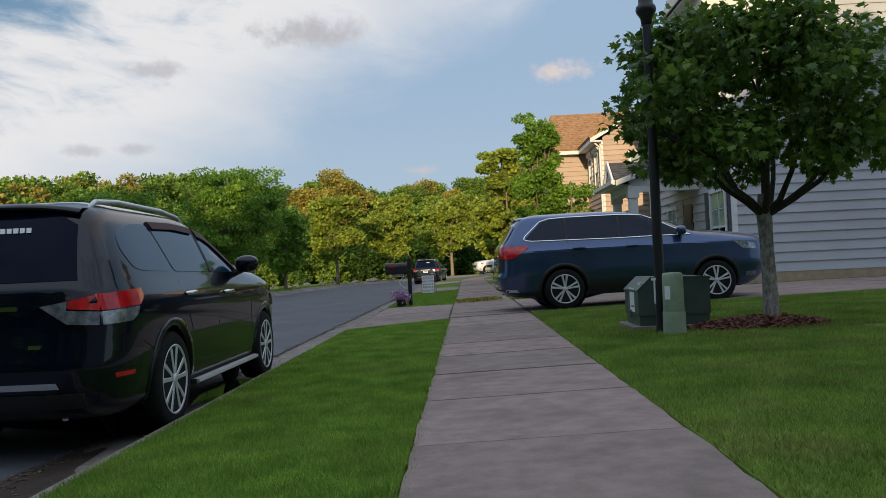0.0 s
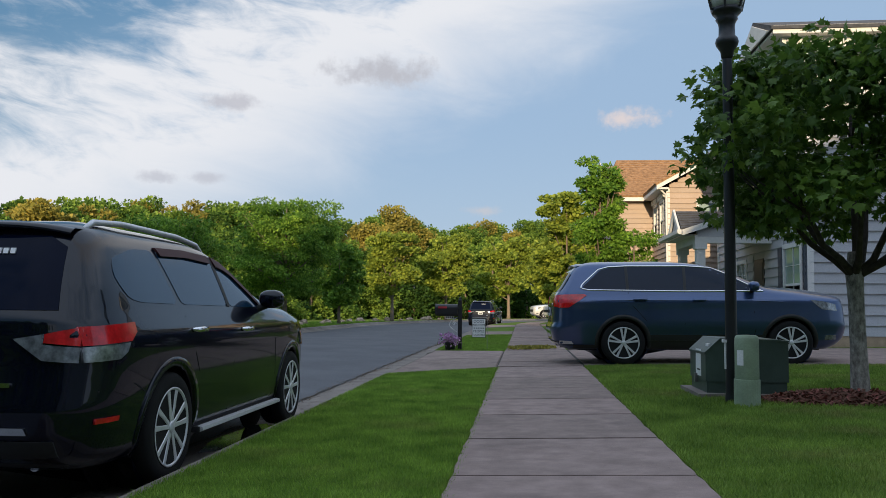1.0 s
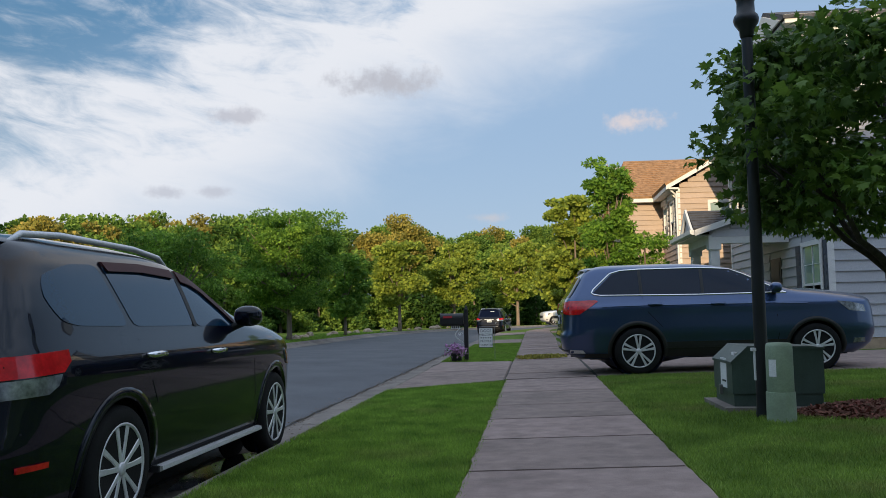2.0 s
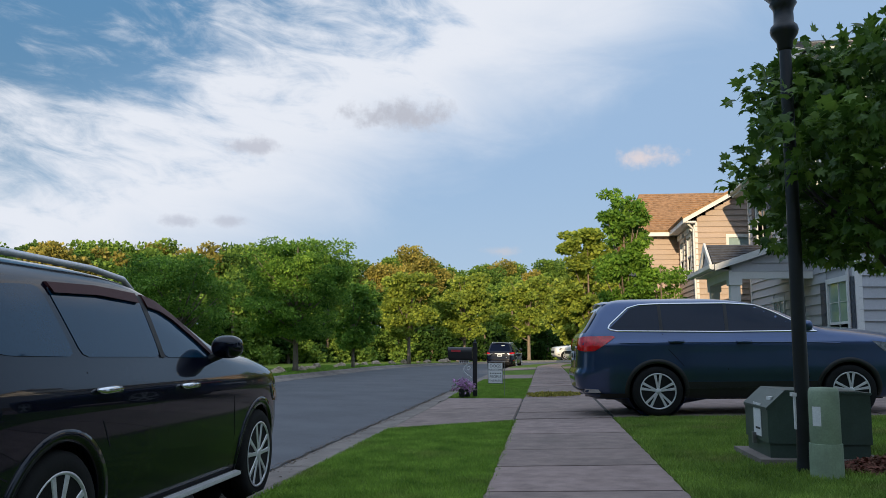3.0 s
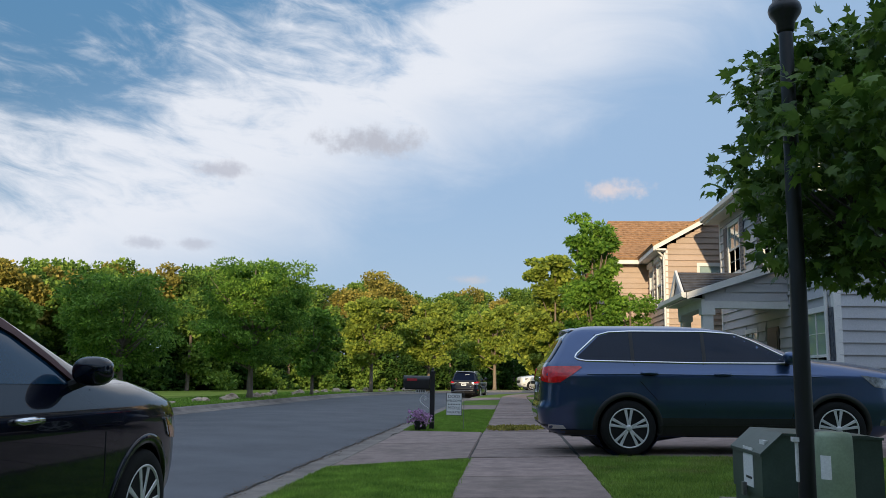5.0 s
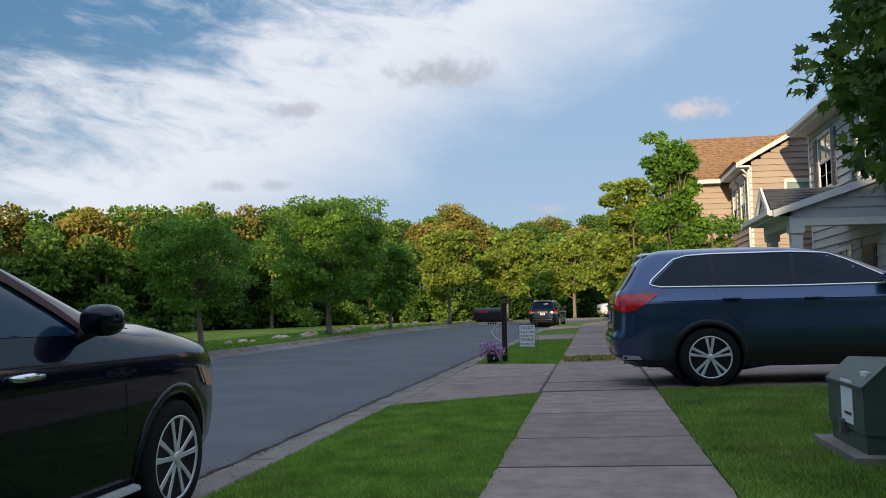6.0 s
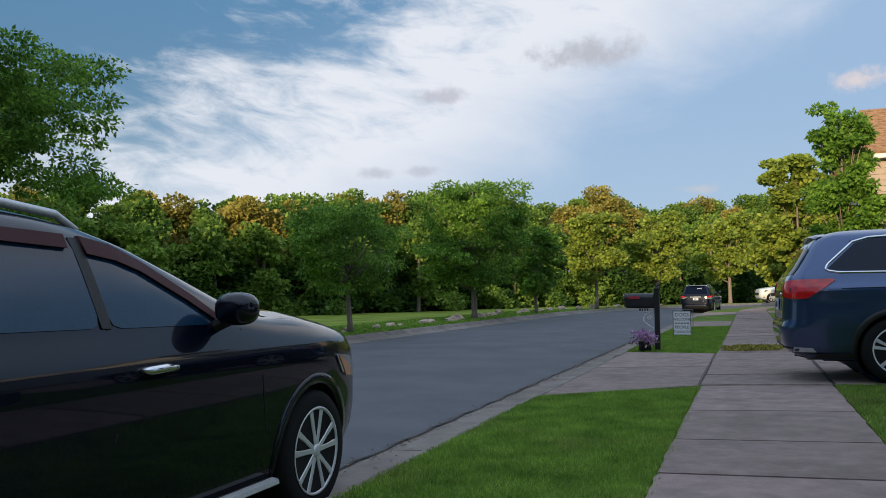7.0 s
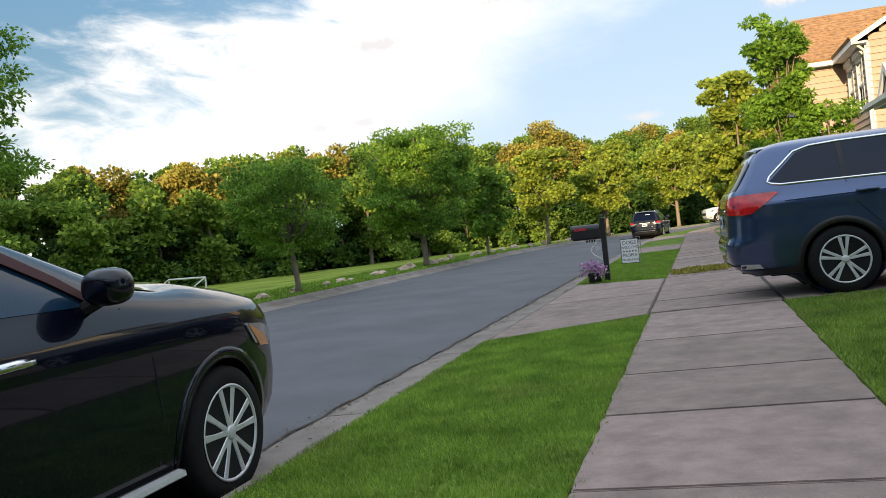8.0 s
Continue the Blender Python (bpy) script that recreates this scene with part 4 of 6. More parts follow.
BLACK = dict(paint=M_BLACK_PAINT, paint_label="glossy black paint", tyre=0.375, track=0.965, flare=0.045, arch_mat=M_BLACK_PAINT, spokes=5, twin=0.25, dark_back=True, sill=0.06, sill_mat=M_TRIM,
             step=True, handle_mat=M_CHROME, handles=((1.42, 1.01), (0.38, 1.03)), mirror=(1.95, 1.235), mirror_mat=M_BLACK_PAINT, rail=(-0.60, 1.30, 1.715, 0.60), rail_mat=M_ALLOY,
             windows=(("front_window", [(1.21, 1.20), (2.10, 1.19), (1.98, 1.25), (1.78, 1.37), (1.50, 1.52), (1.36, 1.57), (1.19, 1.597)]),
                      ("rear_window_side", [(0.25, 1.212), (1.15, 1.203), (1.13, 1.60), (0.62, 1.615), (0.16, 1.60), (0.13, 1.57)]),
                      ("quarter_window", [(-0.52, 1.25), (-0.38, 1.222), (0.18, 1.213), (0.06, 1.59), (-0.25, 1.575), (-0.55, 1.50), (-0.60, 1.38)])),
             visors=([(1.19, 1.53), (1.36, 1.505), (1.50, 1.46), (1.78, 1.315), (1.97, 1.20), (2.03, 1.205), (1.84, 1.34), (1.53, 1.515), (1.375, 1.58), (1.19, 1.61)],
                     [(0.16, 1.555), (0.62, 1.57), (1.09, 1.55), (1.10, 1.612), (0.62, 1.628), (0.13, 1.612)]),
             pillars=([(1.15, 1.203), (1.21, 1.20), (1.19, 1.60), (1.13, 1.60)],),
             seams=(((1.18, 1.20), (1.17, 0.75), (1.12, 0.36)), ((2.15, 1.16), (2.28, 0.9), (2.33, 0.6), (2.30, 0.36)), ((0.24, 1.13), (0.36, 0.86), (0.45, 0.72)), ((-0.9, 0.70), (-0.55, 0.72), (-0.42, 0.66))),
             tail_side=[(-0.985, 0.966), (-0.63, 0.985), (-0.57, 1.04), (-0.56, 1.10), (-0.985, 1.075)], tail_side_clear=[(-0.985, 0.87), (-0.74, 0.88), (-0.67, 0.92), (-0.645, 0.977), (-0.985, 0.958)],
             tail_rear=[(0.66, 0.985), (0.84, 0.966), (0.84, 1.075), (0.66, 1.035)], tail_rear_clear=[(0.48, 1.005), (0.65, 1.033), (0.65, 0.975), (0.84, 0.958), (0.84, 0.87), (0.66, 0.885)],
             head_side=[(3.28, 0.82), (3.60, 0.80), (3.60, 0.88), (3.40, 0.93), (3.16, 0.955)], marker=[(3.34, 0.80), (3.5, 0.785), (3.42, 0.86), (3.20, 0.945)], rear_marker=rect(-0.92, -0.72, 0.515, 0.545),
             rear_glass=[(-0.70, 1.17), (0.70, 1.17), (0.62, 1.55), (0.5, 1.62), (-0.5, 1.62), (-0.62, 1.55)], screen=[(-0.8, 1.17), (0.8, 1.17), (0.66, 1.55), (0.55, 1.62), (-0.55, 1.62), (-0.66, 1.55)],
             grille=[(-0.42, 0.62), (0.42, 0.62), (0.5, 0.84), (-0.5, 0.84)], plate=0.80,
             rear_bits=(("tailgate_bar", [(-0.34, 0.985), (0.34, 0.985), (0.32, 1.015), (-0.32, 1.015)], M_CHROME), ("bumper_strip", [(-0.62, 0.475), (0.62, 0.475), (0.6, 0.515), (-0.6, 0.515)], M_CHROME),
                        ("bumper_cover", [(-0.75, 0.27), (0.75, 0.27), (0.75, 0.44), (-0.75, 0.44)], M_TRIM), ("badge", [(-0.5, 0.735), (-0.42, 0.735), (-0.42, 0.76), (-0.5, 0.76)], M_CHROME),
                        *(("window_sticker", [(q, 1.505), (q + 0.032, 1.505), (q + 0.042, 1.54), (q + 0.010, 1.54)], M_PAPER) for q in (-0.33, -0.285, -0.24, -0.195, -0.15, -0.105))))
suv("black_car", Matrix.Translation((-1.96 - 0.965, 6.17, -0.197)) @ Matrix.Rotation(radians(90), 4, "Z"), "glossy black upright family car parked against the kerb", BLACK_ROWS, 2.90, BLACK)

# blue car in the driveway, heading along +x, its right side to the sidewalk's near end
BLUE_ROWS = [(0.26, -0.95, 3.58, 0.83), (0.33, -1.10, 3.72, 0.885), (0.42, -1.18, 3.82, 0.92), (0.55, -1.215, 3.87, 0.950), (0.64, -1.22, 3.88, 0.978), (0.72, -1.18, 3.87, 0.985), (0.95, -1.165, 3.85, 0.985),
             (1.07, -1.16, 3.80, 0.990), (1.11, -1.155, 3.72, 0.980), (1.15, -1.145, 3.56, 0.955), (1.20, -1.13, 3.22, 0.935), (1.25, -1.10, 2.86, 0.918), (1.33, -1.03, 2.54, 0.890),
             (1.45, -0.95, 2.25, 0.845), (1.60, -0.86, 1.92, 0.78), (1.70, -0.78, 1.62, 0.735), (1.76, -0.66, 1.28, 0.66), (1.79, -0.5, 0.8, 0.5)]
BLUE = dict(glass=M_TINT_DEEP, round=0.012, side_bits=(("bumper_trim", [(-1.08, 0.35), (-0.84, 0.35), (-0.88, 0.40), (-1.08, 0.41)], M_ALLOY), ("bumper_cladding", [(-1.04, 0.27), (-0.46, 0.27), (-0.46, 0.34), (-1.06, 0.335)], M_TRIM), ("fog_lamp", [(3.4, 0.42), (3.62, 0.42), (3.6, 0.5), (3.42, 0.5)], M_CLEAR_LENS)),
            # tall sill: black cladding run higher to stand in for the shaded lower doors
            pow_f=(9.0, 6.0), paint=M_BLUE_PAINT, paint_label="metallic steel blue paint", tyre=0.375, track=0.985, flare=0.05, arch_mat=M_TRIM, spokes=5, twin=0.17, dark_back=True, sill=0.25, sill_mat=M_TRIM,
            handle_mat=M_BLUE_PAINT, handles=((1.30, 1.10), (0.30, 1.115)), mirror=(2.20, 1.30), mirror_mat=M_BLUE_PAINT, rail=None, rail_mat=M_BLUE_PAINT,
            windows=(("front_window", [(1.10, 1.275), (2.30, 1.275), (2.08, 1.39), (1.80, 1.55), (1.56, 1.655), (1.12, 1.685)]),
                     ("rear_window_side", [(0.12, 1.283), (1.05, 1.275), (1.07, 1.685), (0.12, 1.69)]),
                     ("quarter_window", [(-0.68, 1.335), (-0.58, 1.305), (0.07, 1.283), (0.07, 1.69), (-0.20, 1.672), (-0.36, 1.63)])),
            chrome=([(2.40, 1.258), (1.0, 1.258), (-0.56, 1.286), (-0.67, 1.306), (-0.71, 1.335), (-0.67, 1.39), (-0.385, 1.645), (-0.21, 1.692), (0.1, 1.707), (1.1, 1.703), (1.57, 1.672), (1.80, 1.57), (2.10, 1.405), (2.36, 1.272)],),
            creases=([(-0.55, 1.10), (0.2, 1.105), (2.2, 1.09), (2.7, 1.07)],),
            pillars=([(1.05, 1.275), (1.10, 1.275), (1.12, 1.685), (1.07, 1.685)], [(0.07, 1.283), (0.12, 1.283), (0.12, 1.69), (0.07, 1.69)]),
            seams=(((1.06, 1.24), (1.05, 0.7), (1.03, 0.40)), ((2.14, 1.24), (2.22, 0.9), (2.24, 0.6), (2.2, 0.40)), ((0.10, 1.25), (0.18, 1.0), (0.40, 0.75)), ((-0.40, 1.66), (-0.78, 1.2), (-0.85, 0.98))),
            tail_side=[(-1.08, 0.98), (-0.92, 0.985), (-0.76, 1.09), (-0.61, 1.195), (-0.65, 1.215), (-1.08, 1.21)], tail_rear=[(0.62, 1.02), (0.87, 0.98), (0.87, 1.21), (0.55, 1.19)],
            head_side=[(3.34, 0.94), (3.62, 0.91), (3.60, 1.02), (3.40, 1.07), (3.16, 1.10)], rear_marker=None, marker=None,
            sill_line=[(0.44, 0.405), (2.38, 0.405), (2.37, 0.42), (0.45, 0.42)],
            rear_glass=[(-0.74, 1.27), (0.74, 1.27), (0.66, 1.56), (0.5, 1.62), (-0.5, 1.62), (-0.66, 1.56)], screen=[(-0.8, 1.29), (0.8, 1.29), (0.68, 1.55), (0.55, 1.62), (-0.55, 1.62), (-0.68, 1.55)],
            grille=[(-0.5, 0.62), (0.5, 0.62), (0.6, 0.86), (-0.6, 0.86)], plate=0.84,
            rear_bits=(("tailgate_bar", [(-0.45, 1.02), (0.45, 1.02), (0.45, 1.06), (-0.45, 1.06)], M_CHROME), ("bumper_cover", [(-0.82, 0.28), (0.82, 0.28), (0.84, 0.40), (-0.84, 0.40)], M_TRIM)))
suv("blue_car", Matrix.Translation((2.11, 15.06 + 0.985, 0.066)) @ Matrix.Rotation(radians(2.5), 4, "Z") @ pose(0, 0, 0, 0, -0.8, 0), "metallic steel blue upright family car parked on the driveway", BLUE_ROWS, 2.82, BLUE)


# ---- houses ----
def lap_boards(parent, mat, plane, at, out, a0, a1, z0, z1, holes=(), step=0.25, clip=None):
    """Lapped siding boards on a wall across x or y. out: which way the wall faces. holes: (a, b, low, high). clip(z) limits a0, a1."""
    z = z0
    while z < z1 - 0.02:
        top = min(z + step, z1)
        lo, hi = (a0, a1) if clip is None else clip((z + top) / 2)
        cuts = sorted((h[0], h[1]) for h in holes if h[2] < top - 0.01 and h[3] > z + 0.01)
        spans, cur = [], lo
        for c0, c1 in cuts:
            if c0 > cur:
                spans.append((cur, min(c0, hi)))
            cur = max(cur, c1)
        if cur < hi:
            spans.append((cur, hi))
        for s0, s1 in spans:
            if s1 - s0 < 0.02:
                continue
            prof = [(at, z), (at + out * 0.045, z), (at + out * 0.042, z + 0.012), (at + out * 0.006, top), (at, top)]
            if plane == "y":
                bm = prism([(p, q) for p, q in prof], "x", s0, s1)
            else:
                bm = prism([(p, q) for p, q in prof], "y", s0, s1)
            part("siding_board", bm, mat, parent)
        z = top


def sash_window(parent, plane, at, out, a0, a1, z0, z1, rows=3, cols=2, shutters=0.0):
    """A double-hung window on a wall: frame, two sashes of glass, glazing bars, and shutters where there are some."""
    def bar(b0, b1, q0, q1, d0, d1):
        lo, hi = sorted((at + out * d0, at + out * d1))
        return box(b0, b1, lo, hi, q0, q1) if plane == "y" else box(lo, hi, b0, b1, q0, q1)

    win = part("window", bar(a0, a1, z0, z1, -0.05, 0.0), M_WINDOW, parent, "dark glass")
    for b0, b1, q0, q1 in ((a0 - 0.09, a0, z0 - 0.1, z1 + 0.12), (a1, a1 + 0.09, z0 - 0.1, z1 + 0.12), (a0, a1, z1, z1 + 0.12), (a0, a1, z0 - 0.1, z0)):
        part("window_frame", bar(b0, b1, q0, q1, -0.02, 0.05), M_WHITE, win)
    mid = (z0 + z1) / 2
    part("upper_pane", bar(a0, a1, mid + 0.03, z1, 0.0, 0.005), M_BLIND, win, "glass over a drawn pale blind")
    part("sash_rail", bar(a0, a1, mid - 0.03, mid + 0.03, 0.0, 0.03), M_WHITE, win)
    for c in range(1, cols):
        p = a0 + (a1 - a0) * c / cols
        part("glazing_bar", bar(p - 0.016, p + 0.016, z0, z1, 0.0, 0.022), M_WHITE, win)
    for lo, hi in ((z0, mid - 0.03), (mid + 0.03, z1)):
        for r in range(1, rows):
            q = lo + (hi - lo) * r / rows
            part("glazing_bar", bar(a0, a1, q - 0.007, q + 0.007, 0.0, 0.016), M_WHITE, win)
    if shutters:
        for b0, b1 in ((a0 - 0.10 - shutters, a0 - 0.10), (a1 + 0.10, a1 + 0.10 + shutters)):
            sh = part("shutter", bar(b0, b1, z0 - 0.05, z1 + 0.05, 0.03, 0.06), M_SHUTTER, win, "slate blue shutter")
            n = 12
            for i in range(n):
                q = z0 + (z1 - z0) * (i + 0.2) / n
                part("louvre", bar(b0 + 0.05, b1 - 0.05, q, q + (z1 - z0) / n * 0.5, 0.06, 0.072), M_SHUTTER, sh)
    return win


def shingle_roof(parent, mat, corners, thick=0.08, courses=18):
    """A pitched plane from its eave pair and ridge pair (left to right), laid in overlapping courses."""
    e0, e1, r0, r1 = [Vector(c) for c in corners]
    nrm = (e1 - e0).cross(r0 - e0).normalized()
    if nrm.z < 0:
        nrm = -nrm
    under = bmesh.new()
    vs = [under.verts.new(p + nrm * dz) for dz in (-0.01, thick * 0.5) for p in (e0, e1, r1, r0)]
    for fc in ((0, 1, 2, 3), (7, 6, 5, 4), (0, 4, 5, 1), (1, 5, 6, 2), (2, 6, 7, 3), (3, 7, 4, 0)):
        under.faces.new([vs[q] for q in fc])
    roof = part("roof", under, mat, parent, "overlapping shingles")
    for i in range(courses):
        bm = bmesh.new()
        f0, f1 = i / courses, min(1.0, (i + 1.15) / courses)
        a, b = e0.lerp(r0, f0), e1.lerp(r1, f0)
        c, d = e0.lerp(r0, f1), e1.lerp(r1, f1)
        lo = [bm.verts.new(p) for p in (a + nrm * thick, b + nrm * thick, d + nrm * (thick - 0.022), c + nrm * (thick - 0.022))]
        un = [bm.verts.new(p + nrm * thick * 0.45) for p in (a, b, d, c)]
        bm.faces.new(lo)
        bm.faces.new(un[::-1])
        for k in range(4):
            bm.faces.new((lo[k], un[k], un[(k + 1) % 4], lo[(k + 1) % 4]))
        part("shingle_course", bm, mat, roof)
    return roof


# grey house beyond the driveway
gh = thing("grey_house", pose(0, 0, 0), "grey sided two storey house with white trim and a porch", "house")
GX, GY, GZ, GE, GF = 7.22, 21.0, 0.30, 6.15, 30.0
part("wall", box(GX, 17.0, GY, GF, 0.05, GE), M_GREY_SIDING, gh, "grey siding wall")
part("footing", box(GX - 0.03, 17.0, GY - 0.035, GF, 0.05, GZ + 0.14), M_BRICK_BASE, gh, "tan brick footing")
front_holes = [(21.45, 22.75, 0.75, 2.62), (27.75, 28.95, 4.35, 5.78), (24.55, 25.5, 4.2, 5.75), (22.2, 23.1, 4.2, 5.75), (26.4, 27.4, 1.0, 2.45), (24.6, 25.55, 0.45, 2.5)]
lap_boards(gh, M_GREY_SIDING, "y", GY - 0.002, -1, GX + 0.02, 15.0, GZ + 0.14, GE)
lap_boards(gh, M_GREY_SIDING, "x", GX - 0.002, -1, GY + 0.02, GF, GZ + 0.14, GE, [(h[0] - 0.09, h[1] + 0.09, h[2] - 0.1, h[3] + 0.12) for h in front_holes])
part("corner_board", box(GX - 0.045, GX + 0.10, GY - 0.045, GY + 0.12, GZ, GE), M_WHITE, gh, "white corner board")
part("corner_board", box(GX - 0.045, GX + 0.02, GF - 0.1, GF + 0.03, GZ, GE), M_WHITE, gh, "white corner board")
part("downspout", tube([(GX - 0.1, GY + 0.24, GE - 0.1), (GX - 0.1, GY + 0.24, GZ + 0.2), (GX - 0.3, GY + 0.24, GZ + 0.1)], [0.04] * 3, 6), M_WHITE, gh)
for h, cols, sh in zip(front_holes[:5], (2, 2, 2, 2, 2), (0.36, 0.4, 0.4, 0.4, 0.0)):
    sash_window(gh, "x", GX, -1, *h, rows=2, cols=cols, shutters=sh)
part("meter_box", box(7.70, 7.84, GY - 0.12, GY - 0.04, 0.95, 1.10), M_WHITE, gh, "small white meter box", bevel=0.01)
door = part("door", box(GX - 0.03, GX + 0.02, 24.6, 25.55, 0.45, 2.5), M_DOOR, gh, "dark front door")
for q in (0.6, 1.25, 1.9):
    part("door_panel", box(GX - 0.04, GX - 0.03, 24.72, 25.43, q, q + 0.5), M_DOOR, door)
part("eave_soffit", box(GX - 0.42, 17.3, GY - 0.3, GF + 0.3, GE, GE + 0.05), M_WHITE, gh, "white soffit")
part("fascia", box(GX - 0.46, GX - 0.42, GY - 0.3, GF + 0.3, GE - 0.02, GE + 0.20), M_WHITE, gh, "white fascia board")
part("gutter", prism([(GX - 0.58, GE + 0.19), (GX - 0.57, GE + 0.08), (GX - 0.52, GE + 0.05), (GX - 0.46, GE + 0.05), (GX - 0.46, GE + 0.19)], "y", GY - 0.32, GF + 0.32), M_WHITE, gh)
shingle_roof(gh, M_SHINGLE_GREY, ((GX - 0.5, GY - 0.35, GE + 0.14), (GX - 0.5, GF + 0.35, GE + 0.14), (12.0, GY - 0.35, GE + 2.9), (12.0, GF + 0.35, GE + 2.9)))
shingle_roof(gh, M_SHINGLE_GREY, ((17.5, GY - 0.35, GE + 0.14), (17.5, GF + 0.35, GE + 0.14), (12.0, GY - 0.35, GE + 2.9), (12.0, GF + 0.35, GE + 2.9)))
part("gable_wall", prism([(GX, GE), (17.0, GE), (12.0, GE + 2.75)], "y", GY, GF), M_GREY_SIDING, gh)
lap_boards(gh, M_GREY_SIDING, "y", GY - 0.002, -1, GX, 17, GE + 0.05, GE + 2.6, clip=lambda z: (GX + (z - GE) * 1.72, 17.0 - (z - GE) * 1.78))
part("rake_board", prism([(GX - 0.46, GE - 0.02), (GX - 0.46, GE + 0.2), (12.0, GE + 2.98), (12.0, GE + 2.74)], "y", GY - 0.33, GY - 0.29), M_WHITE, gh, "white rake board")
# roof dormer over the near end of the front
dorm = part("dormer", box(GX - 0.55, 9.6, GY - 0.1, GY + 2.3, GE + 0.1, GE + 1.55), M_WHITE, gh, "white sided dormer")
part("dormer_fascia", box(GX - 0.85, 9.8, GY - 0.42, GY - 0.38, GE + 1.5, GE + 1.70), M_WHITE, dorm)
part("dormer_soffit", box(GX - 0.85, 9.8, GY - 0.38, GY + 2.6, GE + 1.52, GE + 1.57), M_WHITE, dorm)
part("dormer_roof", prism([(GY - 0.46, GE + 1.68), (GY + 1.1, GE + 2.3), (GY + 2.66, GE + 1.68), (GY + 2.66, GE + 1.6), (GY - 0.46, GE + 1.6)], "x", GX - 0.9, 10.0), M_SHINGLE_GREY, dorm)
part("dormer_gable", prism([(GY - 0.3, GE + 1.6), (GY + 1.1, GE + 2.2), (GY + 2.5, GE + 1.6)], "x", GX - 0.94, GX - 0.9), M_WHITE, dorm)

# its porch: sloped end filled with siding, posts, beam and a small cross gable
porch = thing("porch", pose(0, 0, 0), "white trimmed front porch with square posts and shingled roof", "porch")
PY0, PY1, PX = 23.75, 26.6, 5.0
part("deck", box(PX, GX - 0.05, PY0, PY1, 0.05, 0.42), M_CONCRETE, porch, "concrete porch floor")
for py in (PY0 + 0.17, PY1 - 0.2):
    post = part("post", box(PX + 0.18, PX + 0.42, py - 0.12, py + 0.12, 0.42, 2.86), M_WHITE, porch, "square white post")
    part("post_cap", box(PX + 0.14, PX + 0.46, py - 0.16, py + 0.16, 2.70, 2.86), M_WHITE, post)
    part("post_foot", box(PX + 0.14, PX + 0.46, py - 0.16, py + 0.16, 0.42, 0.6), M_WHITE, post)
part("beam", box(PX + 0.14, PX + 0.46, PY0 + 0.02, PY1, 2.86, 3.08), M_WHITE, porch)
part("end_beam", box(PX + 0.46, GX - 0.03, PY0 + 0.02, PY0 + 0.22, 2.86, 3.04), M_WHITE, porch)
part("gable_fill", prism([(PX + 0.2, 3.04), (GX - 0.03, 3.04), (GX - 0.03, 3.90), (PX + 0.2, 3.20)], "y", PY0 + 0.05, PY0 + 0.2), M_GREY_SIDING, porch)
for i in range(4):
    z0 = 3.04 + 0.22 * i
    xs = PX + 0.22 + max(0.0, (z0 + 0.10 - 3.20)) / 0.32
    part("siding_board", prism([(PY0 + 0.05, z0), (PY0 + 0.01, z0), (PY0 + 0.045, z0 + 0.22), (PY0 + 0.05, z0 + 0.22)], "x", min(xs, GX - 0.2), GX - 0.03), M_GREY_SIDING, porch)
part("soffit", box(PX - 0.18, GX - 0.03, PY0 + 0.2, PY1, 3.08, 3.12), M_WHITE, porch)
shingle_roof(porch, M_SHINGLE_GREY, ((PX - 0.2, PY0 - 0.12, 3.14), (PX - 0.2, PY1 + 0.2, 3.14), (GX - 0.03, PY0 - 0.12, 3.94), (GX - 0.03, PY1 + 0.2, 3.94)), courses=10)
part("rake_board", prism([(PX - 0.23, 3.06), (PX - 0.23, 3.22), (GX - 0.03, 4.04), (GX - 0.03, 3.86)], "y", PY0 - 0.15, PY0 - 0.10), M_WHITE, porch, "white rake board")
part("gutter", prism([(PX - 0.37, 3.22), (PX - 0.36, 3.12), (PX - 0.31, 3.09), (PX - 0.25, 3.09), (PX - 0.25, 3.22)], "y", PY0 - 0.15, PY1 + 0.2), M_WHITE, porch)
g0 = 25.2
shingle_roof(porch, M_SHINGLE_GREY, ((PX - 0.12, g0 - 0.82, 3.28), (GX - 0.03, g0 - 0.82, 3.40), (PX - 0.12, g0, 3.86), (GX - 0.03, g0, 3.86)), courses=7)
shingle_roof(porch, M_SHINGLE_GREY, ((PX - 0.12, g0 + 0.82, 3.28), (GX - 0.03, g0 + 0.82, 3.40), (PX - 0.12, g0, 3.86), (GX - 0.03, g0, 3.86)), courses=7)
part("gable_trim", prism([(g0 - 0.88, 3.26), (g0, 3.96), (g0 + 0.88, 3.26), (g0 + 0.68, 3.26), (g0, 3.76), (g0 - 0.68, 3.26)], "x", PX - 0.20, PX - 0.14), M_WHITE, porch, "white gable trim")
part("gable_face", prism([(g0 - 0.72, 3.24), (g0, 3.80), (g0 + 0.72, 3.24)], "x", PX - 0.12, PX - 0.05), M_GREY_SIDING, porch)
part("step", box(PX - 0.4, PX, 24.4, 25.9, 0.05, 0.24), M_CONCRETE, porch)

# tan house behind it
th = thing("tan_house", pose(0, 0, 0), "tan sided two storey house with sunlit brown shingle roof", "house")
TX, TY, TE, WX, WY = 5.80, 31.9, 5.55, 4.15, 35.3
part("wall", box(TX, 15.0, TY, 42.0, 0.05, TE), M_TAN_SIDING, th, "tan siding wall")
part("wing_wall", box(WX, 15.0, WY, 42.0, 0.05, TE), M_TAN_SIDING, th, "tan siding wall")
side_holes = [(6.95, 7.75, 4.15, 5.0)]
